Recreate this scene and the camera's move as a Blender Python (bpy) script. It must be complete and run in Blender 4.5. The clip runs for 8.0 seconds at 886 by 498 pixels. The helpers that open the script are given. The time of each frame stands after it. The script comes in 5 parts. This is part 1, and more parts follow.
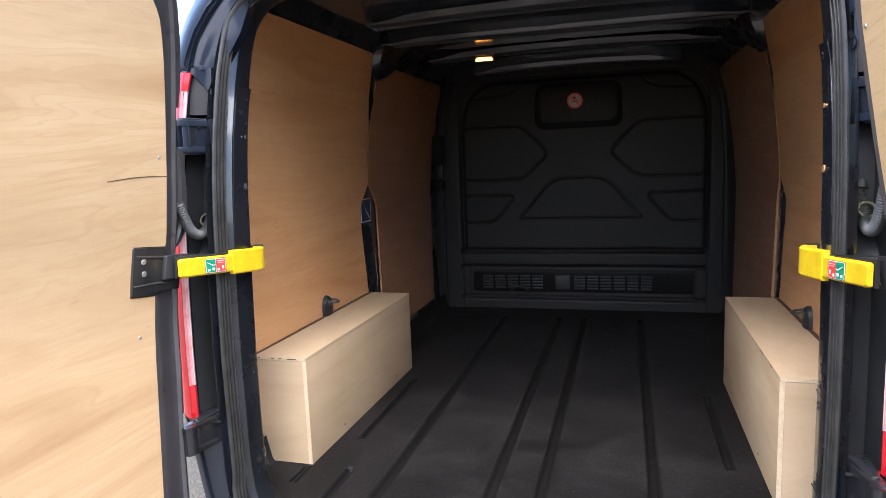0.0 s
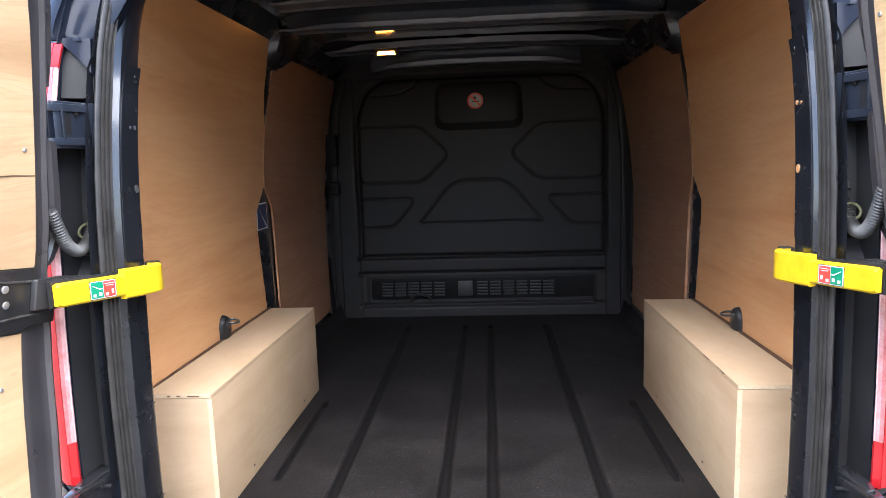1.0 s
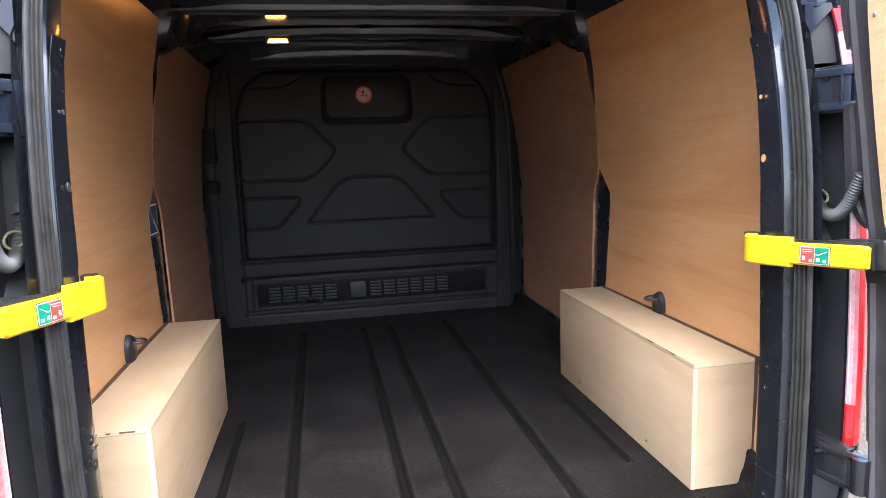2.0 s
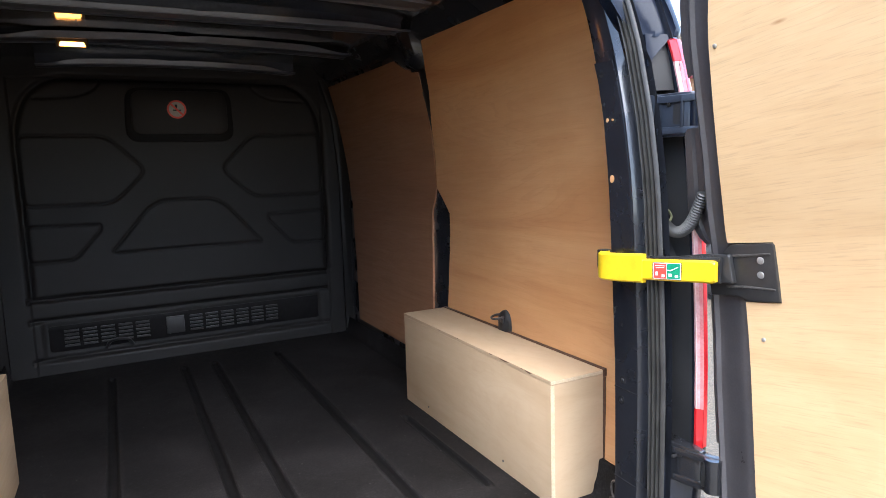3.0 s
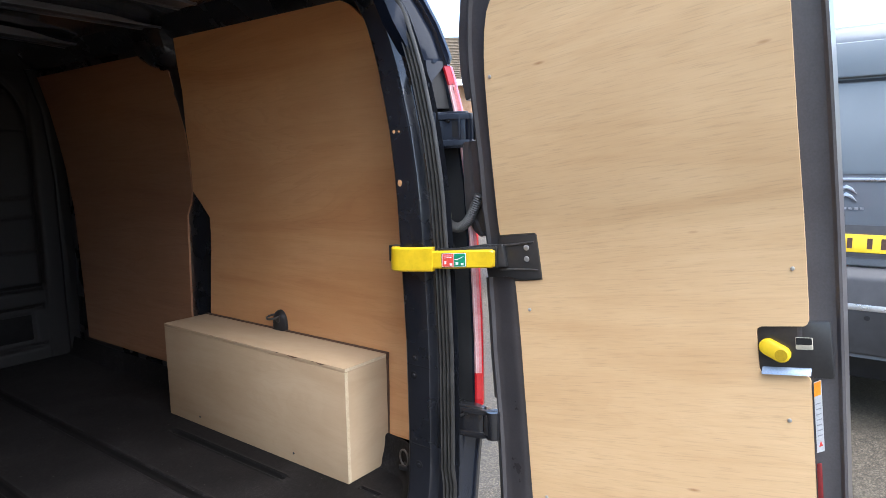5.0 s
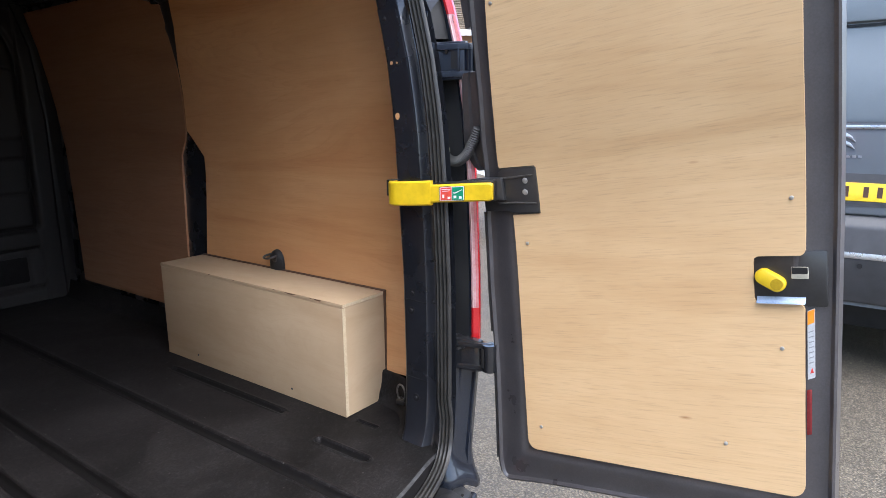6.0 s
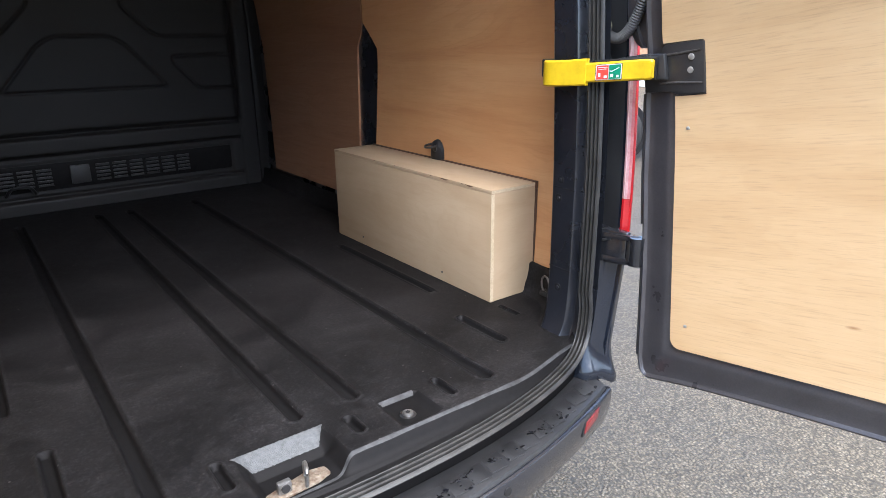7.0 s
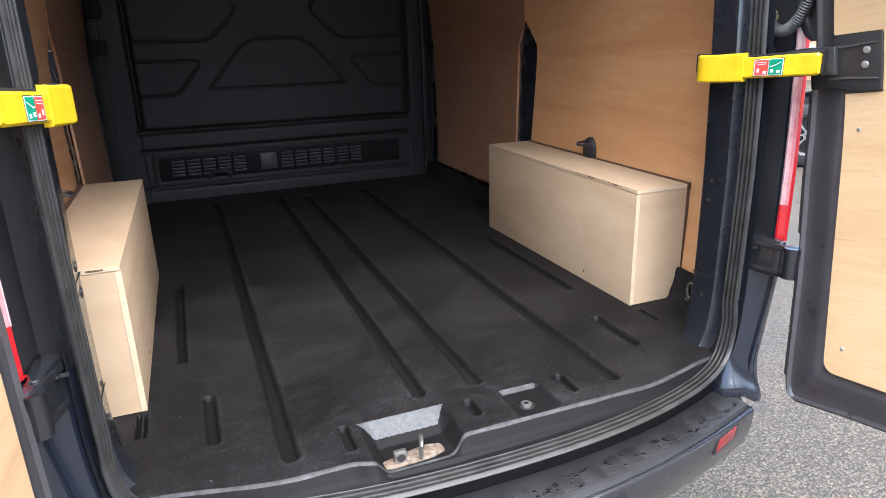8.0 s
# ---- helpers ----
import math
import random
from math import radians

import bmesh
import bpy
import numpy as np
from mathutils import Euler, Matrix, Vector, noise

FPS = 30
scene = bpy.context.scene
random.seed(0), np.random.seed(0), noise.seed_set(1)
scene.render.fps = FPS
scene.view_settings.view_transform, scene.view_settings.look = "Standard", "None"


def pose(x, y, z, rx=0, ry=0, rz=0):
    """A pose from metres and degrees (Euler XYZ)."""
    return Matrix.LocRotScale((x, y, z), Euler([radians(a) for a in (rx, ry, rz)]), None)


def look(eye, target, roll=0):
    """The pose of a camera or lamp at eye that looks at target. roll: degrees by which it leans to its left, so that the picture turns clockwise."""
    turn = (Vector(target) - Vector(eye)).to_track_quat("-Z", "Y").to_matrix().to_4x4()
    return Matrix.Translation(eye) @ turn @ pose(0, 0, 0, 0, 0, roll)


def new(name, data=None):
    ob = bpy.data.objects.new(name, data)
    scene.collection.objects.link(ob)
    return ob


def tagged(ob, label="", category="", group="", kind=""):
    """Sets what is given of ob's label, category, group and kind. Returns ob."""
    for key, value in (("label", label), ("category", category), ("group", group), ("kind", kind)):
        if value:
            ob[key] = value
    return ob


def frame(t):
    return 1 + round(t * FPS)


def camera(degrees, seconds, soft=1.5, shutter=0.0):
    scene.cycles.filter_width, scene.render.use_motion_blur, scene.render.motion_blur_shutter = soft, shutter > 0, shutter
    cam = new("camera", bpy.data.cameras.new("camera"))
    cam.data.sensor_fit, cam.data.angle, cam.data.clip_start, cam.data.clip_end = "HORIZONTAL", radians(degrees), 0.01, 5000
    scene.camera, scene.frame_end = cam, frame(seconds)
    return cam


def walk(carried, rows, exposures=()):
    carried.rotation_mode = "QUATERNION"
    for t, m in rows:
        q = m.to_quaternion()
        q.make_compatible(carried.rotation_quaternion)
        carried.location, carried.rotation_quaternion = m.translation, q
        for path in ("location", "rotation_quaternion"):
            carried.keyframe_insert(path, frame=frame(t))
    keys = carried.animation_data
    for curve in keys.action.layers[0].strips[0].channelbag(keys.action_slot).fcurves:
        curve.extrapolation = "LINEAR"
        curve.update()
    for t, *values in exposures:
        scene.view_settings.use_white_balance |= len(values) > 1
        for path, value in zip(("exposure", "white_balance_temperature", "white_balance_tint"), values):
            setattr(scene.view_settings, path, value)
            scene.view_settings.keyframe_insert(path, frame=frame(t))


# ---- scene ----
cam = camera(69.0, 8.0, soft=0.65)
PATH = [
    (0, (0.291, -1.398, 1.567), (-0.255, 0.506, 1.289), -2.3),
    (0.5, (0.177, -1.333, 1.545), (-0.169, 0.618, 1.274), -2.1),
    (1, (0.059, -1.215, 1.56), (-0.084, 0.76, 1.278), -1.9),
    (1.2, (0.010, -1.182, 1.558), (-0.040, 0.796, 1.266), -1.8),
    (2.3, (-0.321, -1.077, 1.552), (0.198, 0.832, 1.26), -1.9),
    (2.5, (-0.322, -1.047, 1.549), (0.3, 0.834, 1.274), -1.7),
    (3, (-0.34, -0.977, 1.558), (0.563, 0.789, 1.298), -1.8),
    (3.5, (-0.462, -0.942, 1.562), (0.717, 0.653, 1.303), -1.8),
    (4, (-0.579, -0.936, 1.566), (0.808, 0.483, 1.318), -1.4),
    (4.5, (-0.599, -0.946, 1.57), (0.924, 0.327, 1.326), -1.1),
    (4.7, (-0.606, -0.946, 1.572), (0.95, 0.285, 1.323), -0.9),
    (5.8, (-0.616, -0.936, 1.536), (0.99, 0.202, 1.184), -0.5),
    (6, (-0.62, -0.941, 1.515), (0.952, 0.226, 1.107), -0.5),
    (6.5, (-0.624, -0.951, 1.434), (0.782, 0.368, 0.9), -0.4),
    (7, (-0.577, -1.014, 1.406), (0.57, 0.499, 0.778), -0.6),
    (7.5, (-0.521, -1.084, 1.397), (0.371, 0.584, 0.747), -1.0),
    (8, (-0.521, -1.09, 1.403), (0.177, 0.677, 0.778), -1.6),
]
walk(cam, [(t, look(eye, target, roll)) for t, eye, target, roll in PATH], [(0.0, 3.22, 6300, 13), (1.0, 3.65, 6250, 13), (2.5, 3.88, 6250, 12), (3.0, 3.70, 6250, 11), (3.5, 3.44, 6250, 10), (4.5, 3.06, 6250, 10), (6.0, 2.92, 6250, 12), (6.5, 3.00, 6200, 11), (7.0, 3.22, 6150, 11), (8.0, 3.43, 6200, 12)])

# ---- light ----
world = bpy.data.worlds.new("overcast_sky")
scene.world = world
world.use_nodes = True
wn = world.node_tree
sky = wn.nodes.new("ShaderNodeTexSky")
sky.sky_type = 'NISHITA'
sky.sun_disc = False
sky.sun_elevation = radians(60)
sky.sun_rotation = radians(180)
sky.air_density = 1.0
sky.dust_density = 2.0
sky.ozone_density = 1.0
wn.nodes["Background"].inputs["Strength"].default_value = 0.08
wn.links.new(sky.outputs["Color"], wn.nodes["Background"].inputs["Color"])
sun = new("sun", bpy.data.lights.new("sun", "SUN"))
sun.data.energy = 1.5
sun.data.angle = radians(90)
sun.data.color = (1.0, 0.99, 0.97)
sun.matrix_world = look((1, -8, 16), (0, 0, 0))


# ---- materials ----
def node_mat(name):
    m = bpy.data.materials.new(name)
    m.use_nodes = True
    nt = m.node_tree
    return m, nt, nt.nodes["Principled BSDF"]


def coords(nt, scale, loc=(0, 0, 0), rot=(0, 0, 0)):
    """Object coordinates, turned first and then stretched."""
    tc = nt.nodes.new("ShaderNodeTexCoord")
    vec = tc.outputs["Object"]
    if any(rot):
        turn = nt.nodes.new("ShaderNodeMapping")
        turn.inputs["Rotation"].default_value = rot
        nt.links.new(vec, turn.inputs["Vector"])
        vec = turn.outputs["Vector"]
    mp = nt.nodes.new("ShaderNodeMapping")
    mp.inputs["Scale"].default_value = scale
    mp.inputs["Location"].default_value = loc
    nt.links.new(vec, mp.inputs["Vector"])
    return mp.outputs["Vector"]


def noise_tex(nt, vec, scale, detail=4.0, rough=0.55, distort=0.0):
    n = nt.nodes.new("ShaderNodeTexNoise")
    n.inputs["Scale"].default_value = scale
    n.inputs["Detail"].default_value = detail
    n.inputs["Roughness"].default_value = rough
    n.inputs["Distortion"].default_value = distort
    nt.links.new(vec, n.inputs["Vector"])
    return n.outputs["Fac"]


def ramp(nt, fac, stops):
    r = nt.nodes.new("ShaderNodeValToRGB")
    els = r.color_ramp.elements
    while len(els) < len(stops):
        els.new(0.5)
    for e, (p, c) in zip(els, stops):
        e.position = p
        e.color = (*c, 1) if len(c) == 3 else c
    nt.links.new(fac, r.inputs["Fac"])
    return r.outputs["Color"]


def grey(v):
    return (v, v, v)


def mix(nt, fac, a, b, mode='MIX'):
    n = nt.nodes.new("ShaderNodeMix")
    n.data_type = 'RGBA'
    n.blend_type = mode
    for sock, val in ((n.inputs[0], fac), (n.inputs[6], a), (n.inputs[7], b)):
        if isinstance(val, bpy.types.NodeSocket):
            nt.links.new(val, sock)
        elif isinstance(val, (int, float)):
            sock.default_value = val
        else:
            sock.default_value = (*val, 1)
    return n.outputs[2]


def bump(nt, bsdf, height, strength, dist):
    b = nt.nodes.new("ShaderNodeBump")
    b.inputs["Strength"].default_value = strength
    b.inputs["Distance"].default_value = dist
    nt.links.new(height, b.inputs["Height"])
    nt.links.new(b.outputs["Normal"], bsdf.inputs["Normal"])


def surface(name, dark, light, rough=(0.4, 0.6), metal=0.0, big=2.5, fine=120.0, grain=0.15, dist=0.001, coat=0.0, spec=0.5):
    """Two-scale colour variation, varied roughness and a fine relief."""
    m, nt, b = node_mat(name)
    v = coords(nt, (1, 1, 1))
    n1 = noise_tex(nt, v, big, 6, 0.6)
    n2 = noise_tex(nt, v, fine, 3, 0.6)
    c1 = ramp(nt, n1, [(0.3, dark), (0.7, light)])
    c2 = ramp(nt, n2, [(0.25, grey(0.82)), (0.75, grey(1.12))])
    nt.links.new(mix(nt, 1.0, c1, c2, 'MULTIPLY'), b.inputs["Base Color"])
    nt.links.new(ramp(nt, n1, [(0.3, grey(rough[0])), (0.75, grey(rough[1]))]), b.inputs["Roughness"])
    b.inputs["Metallic"].default_value = metal
    b.inputs["Coat Weight"].default_value = coat
    b.inputs["Coat Roughness"].default_value = 0.08
    b.inputs["Specular IOR Level"].default_value = spec
    bump(nt, b, n2, grain, dist)
    return m


def plywood(name, pale, mid, dark, streak=0.5, knots=0.5, seed=0.0, gloss=0.55, figure=0.5, tilt=0.05, pores=0.10, rings=0.10, varnish=0.0):
    """Rotary-cut veneer whose grain runs along y: soft broad figure, fine drawn-out grain, a few small knots."""
    m, nt, b = node_mat(name)
    turn = (tilt, 0, 0)
    fig = noise_tex(nt, coords(nt, (1.0, 0.42, 3.0), (seed, seed * 1.7, seed * 0.6), turn), 1.5, 4, 0.5, 1.6)
    grain = noise_tex(nt, coords(nt, (6, 1.7, 34), (seed, 0, seed), turn), 1.5, 7, 0.68, 0.9)
    pore = noise_tex(nt, coords(nt, (40, 15, 330), (0, seed, 0), turn), 1.0, 3, 0.6, 0.2)
    cloud = noise_tex(nt, coords(nt, (1, 1, 1), (seed * 2.1, 0, 0)), 2.1, 5, 0.6)
    base = ramp(nt, fig, [(0.30, dark), (0.44, mid), (0.56, pale), (0.66, mid), (0.78, pale)])
    base = mix(nt, 1.0 - figure, base, mid)
    base = mix(nt, streak, base, ramp(nt, grain, [(0.28, dark), (0.50, mid), (0.70, pale)]))
    lines = nt.nodes.new("ShaderNodeMath")
    lines.operation = 'MULTIPLY'
    lines.inputs[1].default_value = 95.0
    nt.links.new(fig, lines.inputs[0])
    wave = nt.nodes.new("ShaderNodeMath")
    wave.operation = 'SINE'
    nt.links.new(lines.outputs[0], wave.inputs[0])
    ringc = ramp(nt, wave.outputs[0], [(0.0, grey(1.0)), (0.55, grey(1.0)), (0.95, (1.0 - rings * 0.7, 1.0 - rings, 1.0 - rings * 1.25))])
    ringc = mix(nt, ramp(nt, cloud, [(0.42, grey(0.0)), (0.62, grey(1.0))]), (1.0, 1.0, 1.0), ringc)
    base = mix(nt, 1.0, base, ringc, 'MULTIPLY')
    base = mix(nt, 1.0, base, ramp(nt, pore, [(0.25, grey(1.0 - pores)), (0.45, grey(1.0)), (0.8, grey(1.0 + pores * 0.3))]), 'MULTIPLY')
    base = mix(nt, 1.0, base, ramp(nt, cloud, [(0.3, (0.91, 0.87, 0.82)), (0.7, (1.05, 1.05, 1.05))]), 'MULTIPLY')
    kv = coords(nt, (2.6, 2.2, 8.5), (seed * 3.3, seed, 0.4), turn)
    vo = nt.nodes.new("ShaderNodeTexVoronoi")
    vo.inputs["Scale"].default_value = 2.0
    nt.links.new(kv, vo.inputs["Vector"])
    kmask = ramp(nt, vo.outputs["Distance"], [(0.0, grey(knots)), (0.025, grey(knots * 0.7)), (0.075, grey(0.0))])
    some = ramp(nt, vo.outputs["Color"], [(0.44, grey(0.0)), (0.54, grey(1.0))])
    kmask = mix(nt, 1.0, kmask, some, 'MULTIPLY')
    base = mix(nt, kmask, base, (dark[0] * 0.62, dark[1] * 0.48, dark[2] * 0.38))
    nt.links.new(base, b.inputs["Base Color"])
    nt.links.new(ramp(nt, grain, [(0.3, grey(gloss + 0.1)), (0.7, grey(gloss - 0.05))]), b.inputs["Roughness"])
    b.inputs["Specular IOR Level"].default_value = 0.35
    b.inputs["Coat Weight"].default_value = varnish
    b.inputs["Coat Roughness"].default_value = 0.22
    bump(nt, b, pore, 0.15, 0.0006)
    return m


def glow(name, colour, strength):
    m, nt, b = node_mat(name)
    b.inputs["Base Color"].default_value = (*colour, 1)
    b.inputs["Emission Color"].default_value = (*colour, 1)
    b.inputs["Emission Strength"].default_value = strength
    return m


NAVY = surface("navy_paint", (0.008, 0.0105, 0.018), (0.012, 0.0155, 0.025), (0.12, 0.20), 0.0, 4.0, 300, 0.02, 0.0005, 0.0, 0.14)
DOORP = surface("door_inner_paint", (0.040, 0.0370, 0.0388), (0.058, 0.0540, 0.0560), (0.26, 0.40), 0.0, 9.0, 220, 0.05, 0.0006, 0.35)
GLOSS = surface("glossy_navy_paint", (0.0070, 0.0092, 0.0150), (0.0110, 0.0143, 0.0220), (0.18, 0.28), 0.0, 4.0, 300, 0.01, 0.0005, 0.4)
INNER = surface("inner_body_paint", (0.0110, 0.0122, 0.0160), (0.0175, 0.0192, 0.0245), (0.22, 0.34), 0.10, 5.0, 60, 0.03, 0.001, 0.6)
ROOFIN = surface("roof_paint", (0.036, 0.043, 0.060), (0.044, 0.052, 0.071), (0.12, 0.15), 0.0, 3.0, 90, 0.01, 0.0004, 0.8)
BOWP = surface("roof_bow_paint", (0.052, 0.060, 0.077), (0.062, 0.071, 0.090), (0.30, 0.34), 0.0, 3.0, 90, 0.02, 0.0005, 0.5)
# paler than the bows: the sky's highlight on their lips, painted in
ROOF_LIP = surface("roof_lip_highlight", (0.12, 0.14, 0.18), (0.16, 0.18, 0.22), (0.18, 0.28), 0.0, 5.0, 20, 0.0, 0.001, 1.0)
BULK = surface("bulkhead_paint", (0.0086, 0.0079, 0.0076), (0.0137, 0.0127, 0.0122), (0.50, 0.62), 0.0, 3.0, 260, 0.10, 0.0006, 0.0, 0.26)
RUBBER = surface("seal_rubber", (0.017, 0.0165, 0.0158), (0.038, 0.0365, 0.0345), (0.36, 0.52), 0.0, 22.0, 300, 0.16, 0.0005, 0.0, 0.40)
PLASTIC = surface("black_plastic", (0.013, 0.013, 0.0135), (0.023, 0.023, 0.0235), (0.42, 0.55), 0.0, 8.0, 500, 0.2, 0.0004, 0.0, 0.25)
TRIM = surface("grey_plastic", (0.05, 0.05, 0.052), (0.075, 0.075, 0.078), (0.45, 0.6), 0.0, 8.0, 500, 0.2, 0.0004)
STEEL = surface("black_steel", (0.014, 0.014, 0.0145), (0.026, 0.0255, 0.0255), (0.24, 0.40), 0.0, 7.0, 150, 0.08, 0.0006, 0.25)
DUSTY_STEEL = surface("dusty_black_steel", (0.016, 0.0155, 0.015), (0.085, 0.080, 0.072), (0.4, 0.6), 0.0, 70.0, 300, 0.2, 0.0006)
SCREW = surface("bright_screw", (0.42, 0.41, 0.39), (0.58, 0.57, 0.55), (0.3, 0.45), 0.7, 60.0, 400, 0.05, 0.0003)
ZINC = surface("zinc_steel", (0.18, 0.175, 0.165), (0.34, 0.33, 0.315), (0.3, 0.45), 0.8, 60.0, 400, 0.1, 0.0003)
YELLOW = surface("yellow_plastic", (0.64, 0.43, 0.010), (0.70, 0.48, 0.014), (0.34, 0.44), 0.0, 12.0, 30, 0.01, 0.0003, 0.2)
WHITE = surface("white_print", (0.75, 0.75, 0.74), (0.82, 0.82, 0.81), (0.4, 0.5), 0.0, 20, 200, 0.0)
REDP = surface("red_print", (0.66, 0.05, 0.035), (0.74, 0.08, 0.05), (0.4, 0.5), 0.0, 20, 200, 0.0)
GREENP = surface("green_print", (0.0, 0.22, 0.11), (0.005, 0.27, 0.14), (0.4, 0.5), 0.0, 20, 200, 0.0)
ORANGEP = surface("orange_print", (0.8, 0.25, 0.01), (0.85, 0.3, 0.02), (0.4, 0.5), 0.0, 20, 200, 0.0)
NAVYP = surface("dark_blue_print", (0.010, 0.018, 0.045), (0.014, 0.024, 0.06), (0.35, 0.45), 0.0, 20, 200, 0.0)
RED_LENS = surface("red_lens", (0.46, 0.012, 0.016), (0.56, 0.02, 0.024), (0.12, 0.20), 0.0, 30, 250, 0.05, 0.0004, 0.6)
DARK_RED = surface("dark_red_lens", (0.15, 0.012, 0.014), (0.21, 0.02, 0.022), (0.16, 0.26), 0.0, 30, 250, 0.05, 0.0004, 0.4)
CLEAR_LENS = surface("clear_lens", (0.46, 0.20, 0.20), (0.60, 0.37, 0.37), (0.12, 0.22), 0.0, 40, 250, 0.05, 0.0004, 0.3)
SKIRT = surface("bumper_skirt_paint", (0.013, 0.014, 0.018), (0.020, 0.021, 0.026), (0.22, 0.32), 0.0, 6.0, 300, 0.04, 0.0005, 0.6)
BUMPER = surface("bumper_plastic", (0.0125, 0.0125, 0.0132), (0.023, 0.023, 0.0242), (0.34, 0.50), 0.0, 14.0, 420, 0.4, 0.0005)
RUST = surface("rusty_striker_plate", (0.09, 0.05, 0.028), (0.27, 0.235, 0.185), (0.5, 0.7), 0.3, 90.0, 300, 0.2, 0.0005)
DOOR_PLY = plywood("door_plywood", (0.612, 0.428, 0.238), (0.562, 0.382, 0.203), (0.442, 0.271, 0.125), 0.18, 0.9, 0.0, 0.55, 0.50, 0.15, 0.16, 0.04)
DOOR_PLY_L = plywood("door_plywood_figured", (0.560, 0.392, 0.226), (0.510, 0.345, 0.188), (0.360, 0.205, 0.098), 0.18, 0.5, 3.1, 0.55, 0.80, -0.03, 0.07, 0.08)
# lining plies: dim bounced light put into the orange, deeper shade into the front sheets
WALL_PLY = plywood("lining_plywood", (0.60, 0.333, 0.155), (0.55, 0.286, 0.126), (0.455, 0.208, 0.084), 0.22, 0.35, 5.7, 0.40, 0.8, 0.02, 0.07, 0.08, 0.8)
WALL_PLY_FRONT = plywood("shaded_lining_plywood", (0.34, 0.182, 0.100), (0.30, 0.153, 0.082), (0.235, 0.112, 0.060), 0.25, 0.3, 2.3, 0.40, 0.7, 0.02, 0.08, 0.08, 0.8)
BOX_PLY = plywood("box_plywood", (0.450, 0.340, 0.222), (0.422, 0.313, 0.200), (0.370, 0.264, 0.160), 0.12, 0.10, 9.2, 0.6, 0.7, 0.0, 0.05, 0.03)
PLY_EDGE = surface("plywood_edge", (0.46, 0.355, 0.225), (0.56, 0.45, 0.305), (0.6, 0.7), 0.0, 40, 260, 0.1, 0.0005)
SPLIT = surface("veneer_crack", (0.075, 0.038, 0.018), (0.14, 0.075, 0.036), (0.6, 0.7), 0.0, 90, 300, 0.1)
BROWN = surface("dark_ply_edge", (0.055, 0.026, 0.014), (0.095, 0.048, 0.028), (0.6, 0.7), 0.0, 30, 200, 0.1)
LAMP_GLOW = glow("lamp_lens", (1.0, 0.36, 0.055), 1.5)
GLASS_DARK = surface("dark_glass", (0.04, 0.055, 0.065), (0.06, 0.08, 0.095), (0.04, 0.08), 0.0, 2, 50, 0.0, 0.001, 0.8)
GREY_VAN = surface("grey_blue_paint", (0.135, 0.150, 0.163), (0.155, 0.171, 0.185), (0.30, 0.40), 0.0, 3, 300, 0.02, 0.0005, 0.2)
# reflected sky painted as a matt grey-blue, for the neighbour's window and spoiler
SKY_GLASS = surface("painted_sky_reflection", (0.150, 0.174, 0.190), (0.182, 0.208, 0.224), (0.45, 0.55), 0.0, 1.5, 900, 0.0, 0.001, 0.0, 0.3)
WHITE_CAR = surface("white_paint", (0.74, 0.75, 0.76), (0.8, 0.8, 0.8), (0.2, 0.3), 0.0, 3, 300, 0.02, 0.0005, 0.7)
ALLOY = surface("alloy", (0.5, 0.5, 0.51), (0.62, 0.62, 0.63), (0.25, 0.35), 0.9, 20, 200, 0.02)
TYRE = surface("tyre_rubber", (0.012, 0.012, 0.012), (0.022, 0.022, 0.022), (0.6, 0.75), 0.0, 10, 200, 0.2, 0.001)
HINGE = surface("hinge_paint", (0.013, 0.017, 0.026), (0.021, 0.027, 0.038), (0.3, 0.42), 0.0, 14.0, 200, 0.06, 0.0006, 0.15, 0.35)
HINGE_LOW = surface("black_hinge_paint", (0.010, 0.0105, 0.012), (0.017, 0.0175, 0.020), (0.16, 0.30), 0.0, 14.0, 200, 0.06, 0.0006, 0.5, 0.5)
HOSE = surface("dusty_hose_rubber", (0.030, 0.030, 0.028), (0.056, 0.055, 0.051), (0.42, 0.55), 0.0, 20.0, 300, 0.08, 0.0005)
FILLER = surface("matt_black_filler", (0.020, 0.020, 0.0205), (0.030, 0.030, 0.0305), (0.5, 0.6), 0.0, 8.0, 700, 0.05, 0.0003, 0.0, 0.2)
PINK_LENS = surface("pale_red_lens", (0.50, 0.13, 0.135), (0.60, 0.24, 0.245), (0.12, 0.20), 0.0, 40, 250, 0.05, 0.0004, 0.6)
LENS_RIM = surface("pale_lens_rim", (0.58, 0.36, 0.35), (0.66, 0.45, 0.44), (0.2, 0.3), 0.0, 30, 250, 0.0, 0.0004, 0.3)
OLIVE = surface("olive_rubber_ring", (0.070, 0.072, 0.035), (0.11, 0.112, 0.055), (0.45, 0.6), 0.0, 30, 250, 0.05)
LABEL = surface("pale_grey_label", (0.42, 0.43, 0.43), (0.5, 0.51, 0.51), (0.4, 0.5), 0.0, 60, 300, 0.0)
# sticker white dimmed: the bulkhead's shade is put into the colour
SIGN_GROUND = surface("shaded_sticker_white", (0.34, 0.28, 0.24), (0.42, 0.35, 0.31), (0.4, 0.5), 0.0, 60, 300, 0.0)
VENT = surface("grey_vent_plastic", (0.0070, 0.0067, 0.0065), (0.0105, 0.0100, 0.0097), (0.45, 0.6), 0.0, 20, 300, 0.05)
LABEL_INK = surface("grey_label_ink", (0.22, 0.22, 0.23), (0.28, 0.28, 0.29), (0.4, 0.5), 0.0, 60, 300, 0.0)
# latch lip: a pale blue reflection painted as base colour
LIP_SHEEN = surface("painted_lip_sheen", (0.20, 0.26, 0.34), (0.26, 0.33, 0.42), (0.2, 0.3), 0.3, 30, 300, 0.02)
